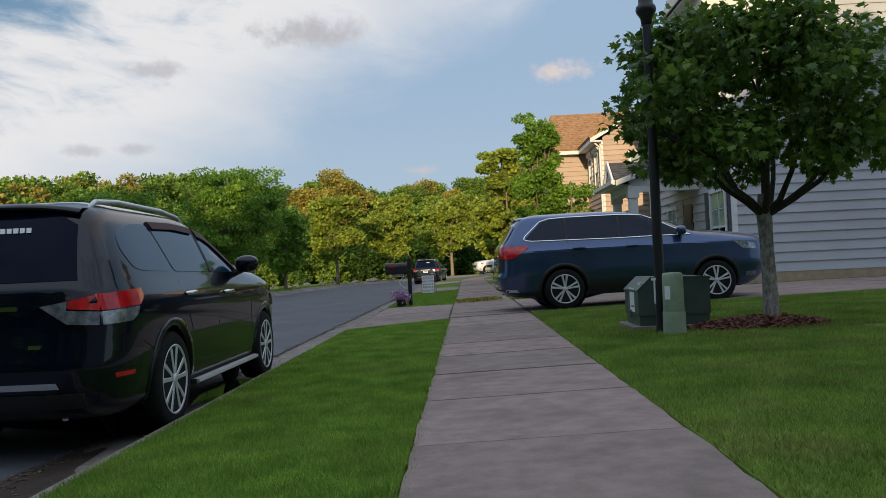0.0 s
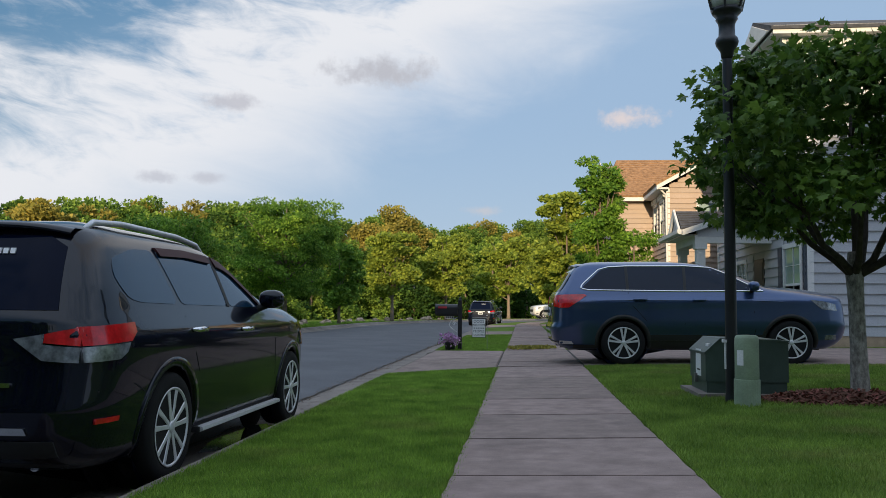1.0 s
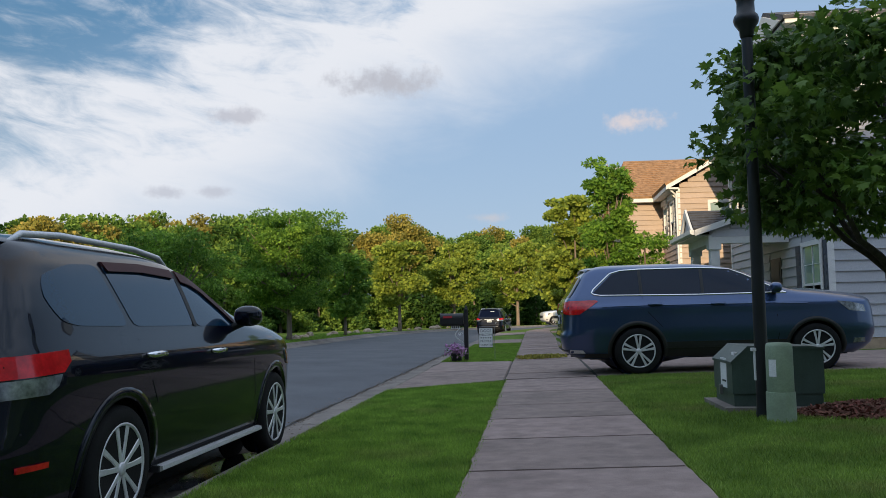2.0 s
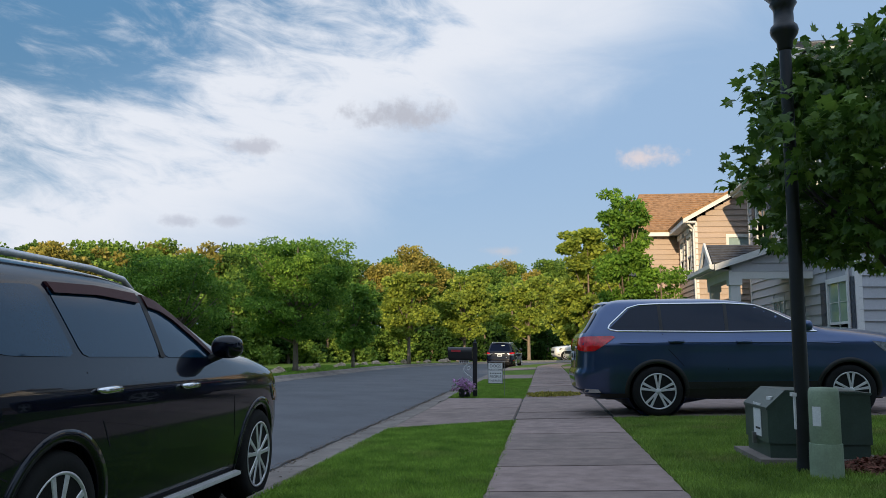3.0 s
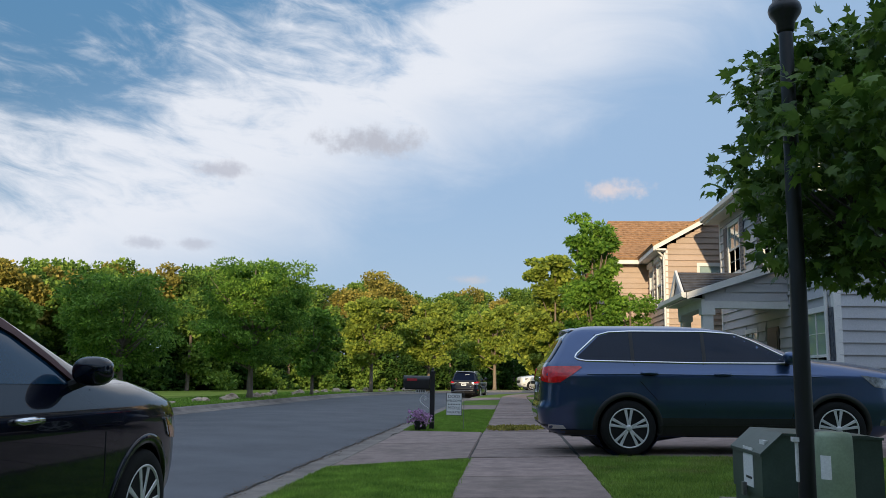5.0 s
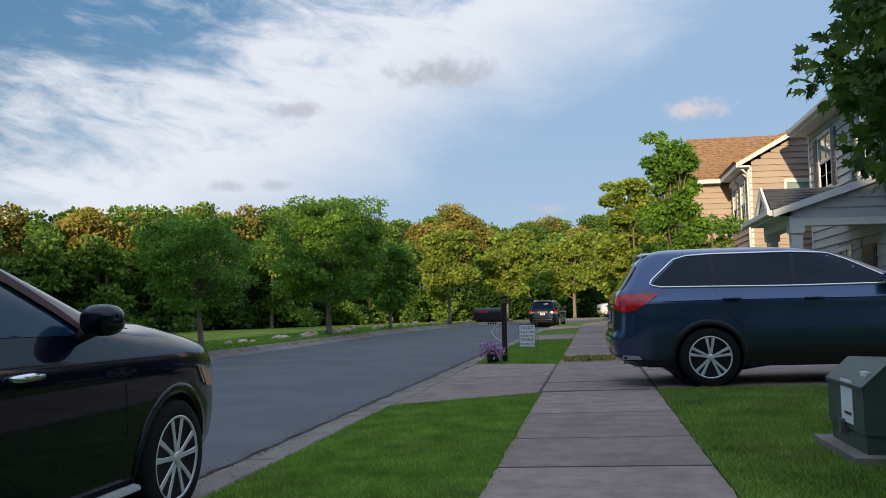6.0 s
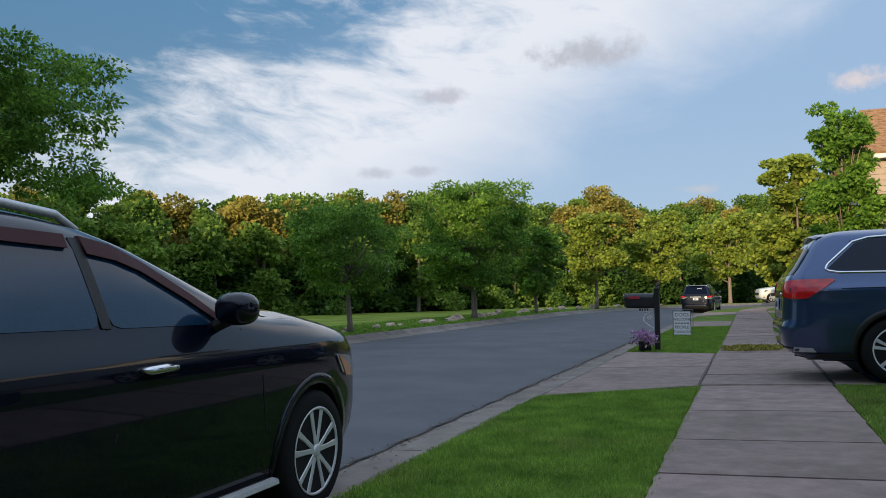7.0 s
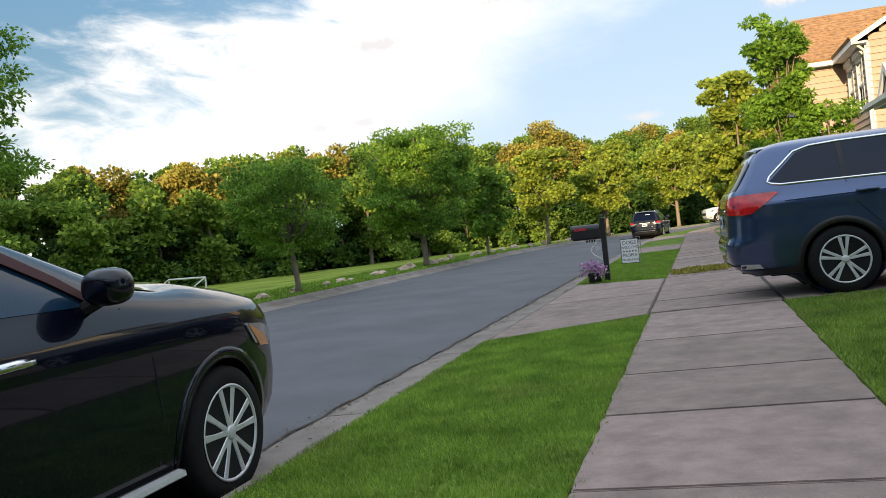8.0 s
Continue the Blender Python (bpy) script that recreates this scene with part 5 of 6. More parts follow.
th_holes = [(32.5, 33.3, 3.75, 5.15), (34.0, 34.8, 3.75, 5.15), (32.5, 33.3, 0.95, 2.4), (34.0, 34.8, 0.95, 2.4)]
lap_boards(th, M_TAN_SIDING, "y", TY - 0.002, -1, TX, 9.0, 0.4, TE + 2.0, [(h[0] - 0.09, h[1] + 0.09, h[2] - 0.1, h[3] + 0.12) for h in side_holes], 0.2, clip=lambda z: (TX + max(0, (z - TE - 0.1)) * 1.55, 9.0))
lap_boards(th, M_TAN_SIDING, "x", TX - 0.002, -1, TY, WY, 0.4, TE, [(h[0] - 0.09, h[1] + 0.09, h[2] - 0.1, h[3] + 0.12) for h in th_holes], 0.2)
lap_boards(th, M_TAN_SIDING, "y", WY - 0.002, -1, WX, TX, 0.4, TE, step=0.2)
for h in side_holes:
    sash_window(th, "y", TY, -1, *h, rows=1, cols=1)
for h in th_holes:
    sash_window(th, "x", TX, -1, *h, rows=2, cols=2)
    part("window_head", prism([(h[0] - 0.18, h[3] + 0.12), (h[1] + 0.18, h[3] + 0.12), (h[1] + 0.22, h[3] + 0.30), (h[0] - 0.22, h[3] + 0.30)], "x", TX - 0.12, TX - 0.02), M_WHITE, th, "white moulded window head")
for cx, cy in ((TX, TY), (WX, WY)):
    part("corner_board", box(cx - 0.04, cx + 0.09, cy - 0.04, cy + 0.09, 0.3, TE), M_WHITE, th, "white corner board")
part("downspout", tube([(WX + 0.14, WY - 0.09, TE), (WX + 0.14, WY - 0.09, 0.3)], [0.05] * 2, 6), M_WHITE, th)
part("downspout", tube([(TX - 0.35, TY - 0.1, TE + 0.05), (TX - 0.05, TY - 0.08, TE - 0.25), (TX - 0.02, TY - 0.08, 0.3)], [0.045] * 3, 6), M_WHITE, th)
part("gable_wall", prism([(TX, TE), (13.2, TE), (9.5, TE + 2.3)], "y", TY, 42), M_TAN_SIDING, th)
part("eave_soffit", box(TX - 0.4, TX, TY - 0.3, WY, TE - 0.04, TE + 0.02), M_WHITE, th, "white soffit")
part("fascia", box(TX - 0.44, TX - 0.40, TY - 0.3, WY, TE - 0.06, TE + 0.16), M_WHITE, th, "white fascia board")
part("rake_board", prism([(TX - 0.44, TE - 0.06), (TX - 0.44, TE + 0.16), (9.6, TE + 2.55), (9.6, TE + 2.3)], "y", TY - 0.34, TY - 0.28), M_WHITE, th, "white rake board")
shingle_roof(th, M_SHINGLE_TAN, ((TX - 0.46, TY - 0.36, TE + 0.1), (TX - 0.46, 42, TE + 0.1), (9.6, TY - 0.36, TE + 2.48), (9.6, 42, TE + 2.48)))
part("eave_soffit", box(WX - 0.2, TX, WY - 0.4, WY, TE - 0.04, TE + 0.02), M_WHITE, th, "white soffit")
part("fascia", box(WX - 0.2, TX, WY - 0.44, WY - 0.40, TE - 0.06, TE + 0.16), M_WHITE, th, "white fascia board")
shingle_roof(th, M_SHINGLE_TAN, ((WX - 0.25, WY - 0.46, TE + 0.1), (12.0, WY - 0.46, TE + 0.1), (WX + 0.45, 38.0, TE + 2.15), (12.0, 38.0, TE + 2.15)))
shingle_roof(th, M_SHINGLE_TAN, ((WX - 0.25, 41.5, TE + 0.1), (12.0, 41.5, TE + 0.1), (WX + 0.45, 38.0, TE + 2.15), (12.0, 38.0, TE + 2.15)), courses=8)
part("rake_board", prism([(WY - 0.46, TE - 0.02), (38.0, TE + 2.1), (41.5, TE - 0.02), (41.5, TE - 0.2), (38.0, TE + 1.9), (WY - 0.46, TE - 0.2)], "x", WX - 0.3, WX - 0.24), M_WHITE, th)
part("wing_gable", prism([(WY, TE), (42.0, TE), (38.0, TE + 1.95)], "x", WX, 9), M_TAN_SIDING, th)

# plain houses down the row, out of sight, which shade the street
for hy in (-7.0, -22.0):
    plain = thing("row_house", pose(0, 0, 0), "plain grey two storey house in the row", "house", "houses in the row")
    part("wall", box(8.5, 18.5, hy, hy + 10.5, 0, 6.2), M_GREY_SIDING, plain)
    part("roof", prism([(8.0, 6.2), (18.9, 6.2), (13.5, 9.6)], "y", hy - 0.3, hy + 10.8), M_SHINGLE_GREY, plain)


# ---- trees ----
LEAF_MAPLE = np.array([(0, 0, 0), (0.22, 0.10, 0.05), (0.50, 0.22, 0.0), (0.30, 0.42, 0.07), (0.36, 0.72, 0.02), (0.12, 0.62, 0.05), (0, 1.0, -0.04),
                       (-0.12, 0.62, 0.05), (-0.36, 0.72, 0.02), (-0.30, 0.42, 0.07), (-0.50, 0.22, 0.0), (-0.22, 0.10, 0.05)])
LEAF_OVAL = np.array([(0, 0, 0), (0.28, 0.45, 0.05), (0, 1.0, 0), (-0.28, 0.45, 0.05)])
LEAF_BROAD = np.array([(0, 0, 0), (0.46, 0.5, 0.08), (0, 1.0, 0), (-0.46, 0.5, 0.08)])
LEAF_CLUMP = np.array([(-0.15, 0, 0), (0.42, 0.12, 0.1), (0.5, 0.75, -0.05), (0.05, 1.0, 0.12), (-0.48, 0.7, 0.0)])


def foliage(places, outs, size, shape, droop=0.35):
    """Leaves at places, turned outwards with scatter."""
    n = len(places)
    axis = outs + rng.normal(0, 0.55, (n, 3))
    axis[:, 2] -= droop
    axis /= np.linalg.norm(axis, axis=1)[:, None]
    up = rng.normal(0, 0.7, (n, 3)) + np.array([0, 0, 1.0])
    side = np.cross(axis, up)
    side /= np.maximum(np.linalg.norm(side, axis=1), 1e-5)[:, None]
    nrm = np.cross(side, axis)
    s = size * rng.uniform(0.6, 1.25, n)
    k = len(shape)
    v = places[:, None, :] + s[:, None, None] * (shape[None, :, 0:1] * side[:, None] + shape[None, :, 1:2] * axis[:, None] + shape[None, :, 2:3] * nrm[:, None])
    return v.reshape(-1, 3), np.arange(n * k).reshape(n, k)


def crown_points(clumps, per, flat=0.7):
    """Places and outward ways on ragged clumps: rows of centre x, y, z and radius."""
    ps, os = [], []
    for cx, cy, cz, cr in clumps:
        n = max(6, int(per * cr * cr))
        tip = rng.uniform(-0.5, 0.5, 2)
        d = rng.normal(0, 1, (n, 3))
        d /= np.linalg.norm(d, axis=1)[:, None]
        r = cr * rng.uniform(0.25, 1.0, n) ** 0.5 * (1 + 0.16 * np.clip(rng.normal(0, 1, n), -2, 0.9))
        ps.append(np.array([cx, cy, cz]) + d * r[:, None] * np.array([1.1, 1.1, flat]) + np.outer(d[:, 0] * r, [0, 0, tip[0] * 0.4]) + np.outer(d[:, 1] * r, [0, 0, tip[1] * 0.4]))
        os.append(d)
    return np.concatenate(ps), np.concatenate(os)


def crown_clumps(n, rx, z0, z1, taper=0.5, fat=0.30, widest=0.4):
    """Clump centres filling an uneven crown, widest part of the way up."""
    out = []
    for _ in range(n):
        f = rng.uniform(0, 1)
        prof = 1 - abs(f - widest) / (widest if f < widest else 1 - widest) * (1 - (0.55 if f < widest else 1 - taper))
        a, q = rng.uniform(0, 2 * math.pi), rx * prof * math.sqrt(rng.uniform(0.05, 1)) * (1 - fat * 0.5)
        out.append((q * math.cos(a), q * math.sin(a), z0 + (z1 - z0) * (0.1 + 0.82 * f), rx * fat * rng.uniform(0.65, 1.15)))
    return out


def street_tree(x, y, h, rx, z0, leaf_mat, label, leaves=60, trunk=0.09, size=0.16, lean=(0, 0), clumps=42, taper=0.35, widest=0.35, group="street trees"):
    gz = ground_z(x, y)
    t = thing("tree", pose(x, y, gz), label, "tree", group)
    bm = tube([(0, 0, -0.05), (0.02, 0, 0.3), (lean[0] * 0.5, lean[1] * 0.5, z0), (lean[0], lean[1], z0 + (h - z0) * 0.5), (lean[0], lean[1], h * 0.92)], [trunk * 1.35, trunk, trunk * 0.85, trunk * 0.45, 0.015], 10)
    cl = [(c[0] + lean[0], c[1] + lean[1], c[2], c[3]) for c in crown_clumps(int(clumps * 1.8), rx, z0, h, taper, 0.215, widest)]
    for c in cl[::5]:
        zs = z0 * 0.85 + (c[2] - z0) * 0.45
        tube([(lean[0] * 0.5, lean[1] * 0.5, zs), (c[0] * 0.5, c[1] * 0.5, (zs + c[2]) / 2), c[:3]], [trunk * 0.4, trunk * 0.25, 0.01], 5, bm)
    part("trunk", bm, M_BARK_FAR, t, "grey brown trunk and limbs", smooth=True)
    p, o = crown_points(cl, leaves * 19 / rx, 0.42)
    v, f = foliage(p, o, size * 0.85, LEAF_OVAL if size < 0.2 else LEAF_CLUMP)
    finish("crown", mesh_np("crown", v, f), leaf_mat, t, "leafy crown")
    return t


# young maple in the mulch bed
def maple(x, y):
    gz = ground_z(x, y)
    t = thing("maple_tree", pose(x, y, gz), "young maple with dense dark green lobed leaves", "tree")
    bm = tube([(0.0, 0.0, -0.05), (0.0, 0.0, 0.12), (-0.01, 0, 0.55), (-0.02, 0.0, 1.0), (-0.03, 0, 1.32), (-0.03, 0, 1.55)], [0.12, 0.095, 0.082, 0.078, 0.09, 0.06], 14)
    part("trunk", bm, M_BARK, t, "pale mottled trunk", smooth=True)
    limbs = ((-1.25, -0.25, 2.35, -0.5, -0.1, 1.62), (-0.8, 0.7, 2.7, -0.35, 0.25, 1.75), (0.5, -0.5, 2.8, 0.25, -0.2, 1.8), (1.25, 0.1, 2.4, 0.55, 0.05, 1.66), (0.5, 0.9, 2.6, 0.25, 0.4, 1.75),
             (-0.25, -0.9, 2.5, -0.12, -0.4, 1.68), (0.0, 0.1, 3.35, 0.0, 0.05, 2.2), (-0.9, -0.7, 2.2, -0.45, -0.3, 1.6), (1.0, -0.7, 2.3, 0.5, -0.35, 1.65))
    for lx, ly, lz, mx, my, mz in limbs:
        bm = tube([(-0.03, 0, 1.28), (mx * 0.5, my * 0.5, 1.46), (mx, my, mz), ((mx + lx) / 2, (my + ly) / 2, (mz + lz) / 2 + 0.05), (lx, ly, lz)], [0.045, 0.037, 0.029, 0.019, 0.007], 8)
        for _ in range(3):
            q = rng.normal(0, 0.2, 3)
            tube([((mx + lx) / 2, (my + ly) / 2, (mz + lz) / 2), (lx + q[0], ly + q[1], lz + abs(q[2]))], [0.018, 0.005], 5, bm)
        part("limb", bm, M_LIMB, t, "dark forking limb, crown shade in its colour", smooth=True)
    cl = []
    for _ in range(84):
        a, f = rng.uniform(0, 2 * math.pi), rng.uniform(0, 1)
        zc = 2.14 + 1.42 * f
        rad = 1.52 * math.sqrt(max(0.05, 1 - (abs(f - 0.42) / 0.70) ** 2))
        q = rad * rng.uniform(0.35, 1.0) ** 0.5
        cl.append((-0.04 + q * math.cos(a), q * math.sin(a) * 0.95, zc - (0.34 * f if math.cos(a) > 0 else 0.10) * q * math.cos(a) + 0.12 * rng.normal(), rng.uniform(0.26, 0.42)))
    for _ in range(20):
        a, q = rng.uniform(0, 2 * math.pi), rng.uniform(0.65, 1.5)
        cl.append((q * math.cos(a), q * math.sin(a), rng.uniform(1.86, 2.15), rng.uniform(0.2, 0.32)))
    p, o = crown_points(cl, 1050)
    v, f = foliage(p, o, 0.115, LEAF_MAPLE, 0.5)
    # loose twigs of leaves that stand out of the outline
    cl2 = []
    for _ in range(46):
        a, e = rng.uniform(0, 2 * math.pi), rng.uniform(-0.05, 1.2)
        cl2.append((-0.06 + 1.66 * math.cos(a) * math.cos(e), 1.62 * math.sin(a) * math.cos(e), 2.46 + 1.38 * math.sin(e) - (0.55 if math.cos(a) > 0 else 0.15) * math.cos(a) * math.cos(e) * math.sin(e), 0.17))
    p2, o2 = crown_points(cl2, 700)
    v2, f2 = foliage(p2, o2, 0.105, LEAF_MAPLE, 0.5)
    finish("crown", mesh_np("crown", np.concatenate([v, v2]), np.concatenate([f, f2 + len(v)])), M_MAPLE, t, "dense lobed leaves")
    return t


TREE_X, TREE_Y = 3.95, 9.75
maple(TREE_X, TREE_Y)
rng = np.random.default_rng(11)

GREEN_TREE, GOLD_TREE = "dark green leafy street tree on the grass strip", "sunlit yellow green street tree on the grass strip"
street_tree(-16.0, 18.5, 7.6, 3.1, 1.2, M_LEAF, GREEN_TREE, 230, 0.13, 0.145, clumps=64, taper=0.1, widest=0.3)
street_tree(-11.4, 28.1, 4.3, 2.1, 1.05, M_LEAF, GREEN_TREE, 130, 0.09, 0.14, lean=(-0.1, 0), clumps=55, taper=0.14)
street_tree(-11.8, 42.0, 6.9, 2.9, 1.2, M_LEAF, GREEN_TREE, 130, 0.14, 0.18, clumps=75, taper=0.12)
street_tree(-11.0, 51.0, 5.2, 1.7, 0.9, M_LEAF, GREEN_TREE, 60, 0.1, 0.22, taper=0.2)
street_tree(-9.9, 65.0, 7.3, 2.4, 1.6, M_LEAF_YELLOW, GOLD_TREE, 55, 0.14, 0.26, taper=0.2)
street_tree(-6.6, 75.3, 8.2, 3.0, 1.7, M_LEAF_YELLOW, GOLD_TREE, 55, 0.15, 0.28, taper=0.3)
street_tree(-1.2, 93.0, 9.8, 3.6, 2.0, M_LEAF_YELLOW, GOLD_TREE, 55, 0.2, 0.32, taper=0.25)
street_tree(3.1, 29.6, 6.6, 1.02, 1.2, M_LEAF_FRESH, "slender green tree in a front lawn", 170, 0.08, 0.17, clumps=74, taper=0.3, widest=0.4)
street_tree(4.2, 29.2, 3.9, 1.1, 0.5, M_LEAF_FRESH, "small green tree beside the tan house", 150, 0.05, 0.16, clumps=34)
street_tree(2.7, 44.0, 7.3, 1.9, 1.2, M_LEAF_YELLOW, "yellow green tree in a front lawn", 110, 0.1, 0.2, taper=0.3)
street_tree(2.4, 52.0, 5.6, 2.0, 1.0, M_LEAF_YELLOW, "yellow green tree in a front lawn", 60, 0.1, 0.24)
street_tree(3.4, 62.0, 7.2, 2.4, 1.2, M_LEAF_YELLOW, "yellow green tree in a front lawn", 55, 0.12, 0.26)
street_tree(6.0, 74.0, 8.0, 3.0, 1.2, M_LEAF_YELLOW, "yellow green tree in a front lawn", 50, 0.14, 0.3)


def woodland(name, label, trees, mat, size, per, lumps=20):
    """One mass of woodland crowns from rows of x, y, height, radius and how far up the crown begins."""
    vs, fs, count = [], [], 0
    bm = bmesh.new()
    for x, y, h, r, low in trees:
        gz = ground_z(x, y)
        cl = [(c[0] + x, c[1] + y, c[2] + gz, c[3]) for c in crown_clumps(lumps, r, max(0.4, low * h), h, 0.5, 0.34, 0.6)]
        if not low:
            cl += [(x + rng.normal(0, r * 0.7), y + rng.normal(0, r * 0.7), gz + rng.uniform(0.2, 1.6), 0.8) for _ in range(5)]
        p, o = crown_points(cl, per / r)
        v, f = foliage(p, o, size, LEAF_BROAD, 0.2)
        vs.append(v)
        fs.append(f + count)
        count += len(v)
        tube([(x, y, gz - 0.2), (x + 0.1, y, gz + h * 0.5), (x, y, gz + h * 0.85)], [0.2, 0.13, 0.03], 6, bm)
    ob = finish(name, mesh_np(name, np.concatenate(vs), np.concatenate(fs)), mat)
    tagged(ob, label, "woodland", kind="stuff")
    tagged(part(name + "_trunks", bm, M_BARK_FAR), "grey brown trunks within the woodland", "trunks", kind="stuff")


EDGE = [(-70, 6), (-58, 22), (-47, 36), (-38, 48), (-31, 60), (-27, 74), (-22, 90), (-12, 106), (4, 118), (26, 122), (50, 116)]


def along(f):
    f *= len(EDGE) - 1
    i = min(int(f), len(EDGE) - 2)
    return [EDGE[i][k] + (EDGE[i + 1][k] - EDGE[i][k]) * (f - i) for k in (0, 1)]


green, russet = [], []
for row, (back_off, n, lift) in enumerate(((0, 48, 0.100), (6, 50, 0.119), (13, 52, 0.127))):
    for i in range(n):
        px, py = along((i + rng.uniform(0.2, 0.8)) / n)
        d = math.hypot(px, py)
        px, py = px * (1 + back_off / d) + rng.normal(0, 1), py * (1 + back_off / d) + rng.normal(0, 1)
        d = math.hypot(px, py - 4)
        h = 1.2 + lift * d * rng.uniform(0.86, 1.05) * (1.03 if px < -29 else 0.98 if px < -24 else 0.90)
        (russet if row > 0 and rng.random() < 0.3 else green).append((px, py, h, h * 0.25 + 0.6, 0.4 * (row > 0)))
russet.append((-15.5, 104.0, 14.5, 4.2, 0.4))
woodland("woodland", "dense green spring woodland across the field", green, M_WOOD_LEAF, 0.33, 1000)
woodland("woodland_russet", "russet tinged sunlit treetops within the woodland", russet, M_WOOD_RUSSET, 0.31, 1150)
# shrubs added to close gaps at the foot; leaf colour carries its shade
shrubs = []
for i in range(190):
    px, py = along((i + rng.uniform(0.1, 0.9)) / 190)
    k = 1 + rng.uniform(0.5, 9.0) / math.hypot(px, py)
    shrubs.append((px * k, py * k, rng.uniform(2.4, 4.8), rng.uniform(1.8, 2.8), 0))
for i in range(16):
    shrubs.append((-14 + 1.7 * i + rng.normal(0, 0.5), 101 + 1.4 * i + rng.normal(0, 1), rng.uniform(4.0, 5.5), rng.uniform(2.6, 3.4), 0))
woodland("woodland_understory", "dark green shrubs at the woodland foot, its shade in their colour", shrubs, M_SHRUB, 0.36, 520, 12)
rng = np.random.default_rng(5)
# added trees out of view behind the camera; their heights shape the shade ahead
behind = [(-66 + 4.6 * i + float(rng.normal(0, 0.8)), -29 + float(rng.normal(0, 1.5)), (21.0 if i < 8 else 18.0 if i < 12 else 12.6 if i < 16 else 15.0) + float(rng.normal(0, 0.4)), 4.6, 0) for i in range(24)]
woodland("woodland_behind", "unseen tall woodland added behind the camera to shade the street", behind, M_WOOD_LEAF, 1.9, 190, 44)



# ---- street furniture ----
def lamp_post(x, y):
    gz = ground_z(x, y)
    t = thing("street_lamp", pose(x, y, gz), "black cast iron street lamp with a glass lantern", "street lamp")
    part("pole", lathe([(0.07, -0.05), (0.07, 0.03), (0.066, 0.05), (0.062, 0.1), (0.06, 0.5), (0.05, 3.62), (0.05, 3.66)], 20), M_POLE, t, smooth=True)
    part("collar", lathe([(0.05, 3.60), (0.062, 3.62), (0.068, 3.68), (0.112, 3.75), (0.12, 3.785), (0.112, 3.82), (0.085, 3.85), (0.082, 3.95), (0.09, 3.99), (0.115, 4.03), (0.105, 4.05), (0.15, 4.10), (0.165, 4.14)], 24), M_POLE, t, smooth=True)
    guard = part("cable_guard", box(-0.068, -0.046, -0.02, 0.02, 0.34, 0.61), M_WHITE, t, "white plastic cable guard", bevel=0.006)
    part("guard_cap", box(-0.090, -0.045, -0.03, 0.03, 0.61, 0.64), M_WHITE, guard, bevel=0.006)
    lantern = part("lantern", lathe([(0.15, 4.14), (0.185, 4.24), (0.215, 4.40), (0.225, 4.56), (0.21, 4.66)], 24), M_LAMP_GLASS, t, "frosted glass lantern", smooth=True)
    for i in range(6):
        a = 2 * math.pi * i / 6 + 0.2
        pts = [(0.168, 4.13), (0.195, 4.24), (0.225, 4.40), (0.235, 4.56), (0.22, 4.68)]
        part("rib", tube([(r * math.cos(a), r * math.sin(a), z) for r, z in pts], [0.012] * 5, 6), M_POLE, lantern)
    part("cap", lathe([(0.24, 4.66), (0.245, 4.70), (0.20, 4.78), (0.12, 4.86), (0.05, 4.92), (0.03, 4.98), (0.045, 5.02), (0.01, 5.08)], 24), M_POLE, t, smooth=True)


lamp_post(2.575, 9.476)


def utility_box(x0, x1, y0, y1):
    z = ground_z((x0 + x1) / 2)
    t = thing("utility_box", pose(0, 0, 0), "dark green steel utility box on a concrete pad", "utility box")
    part("pad", box(x0 - 0.10, x1 + 0.12, y0 - 0.12, y1 + 0.1, z - 0.1, z + 0.035), M_KERB, t, "concrete pad", bevel=0.012)
    top = z + 0.625
    part("base", box(x0 + 0.015, x1 - 0.015, y0 + 0.015, y1 - 0.015, z + 0.035, z + 0.16), M_GREEN_BOX, t)
    body = part("body", prism([(x0, z + 0.16), (x1, z + 0.16), (x1, top - 0.02), (x1 - 0.1, top), (x0 + 0.16, top), (x0, top - 0.14)], "y", y0, y1), M_GREEN_BOX, t, bevel=0.012)
    part("lid_edge", prism([(x0 - 0.012, top - 0.15), (x0 + 0.155, top + 0.006), (x1 + 0.01, top - 0.012), (x1 + 0.01, top - 0.03), (x0 + 0.15, top - 0.014), (x0 - 0.012, top - 0.175)], "y", y0 - 0.012, y1 + 0.012), M_GREEN_BOX, body)
    label = part("warning_label", box(x0 - 0.006, x0 - 0.001, y0 + 0.22, y0 + 0.48, z + 0.20, z + 0.5), M_PAPER, body, "white warning label with dark bars")
    for q in (0.45, 0.26):
        part("label_bar", box(x0 - 0.009, x0 - 0.006, y0 + 0.25, y0 + 0.40, z + q, z + q + 0.018), M_INK, label)
    part("sticker", box(x0 + 0.05, x0 + 0.10, y0 + 0.1, y0 + 0.22, top - 0.09, top - 0.06), M_PAPER, body).rotation_euler = (0, 0, 0)
    part("hasp", box(x0 - 0.035, x0 - 0.005, y0 + 0.40, y0 + 0.46, z + 0.12, z + 0.22), M_WIRE, body)


utility_box(2.42, 3.30, 9.98, 10.80)


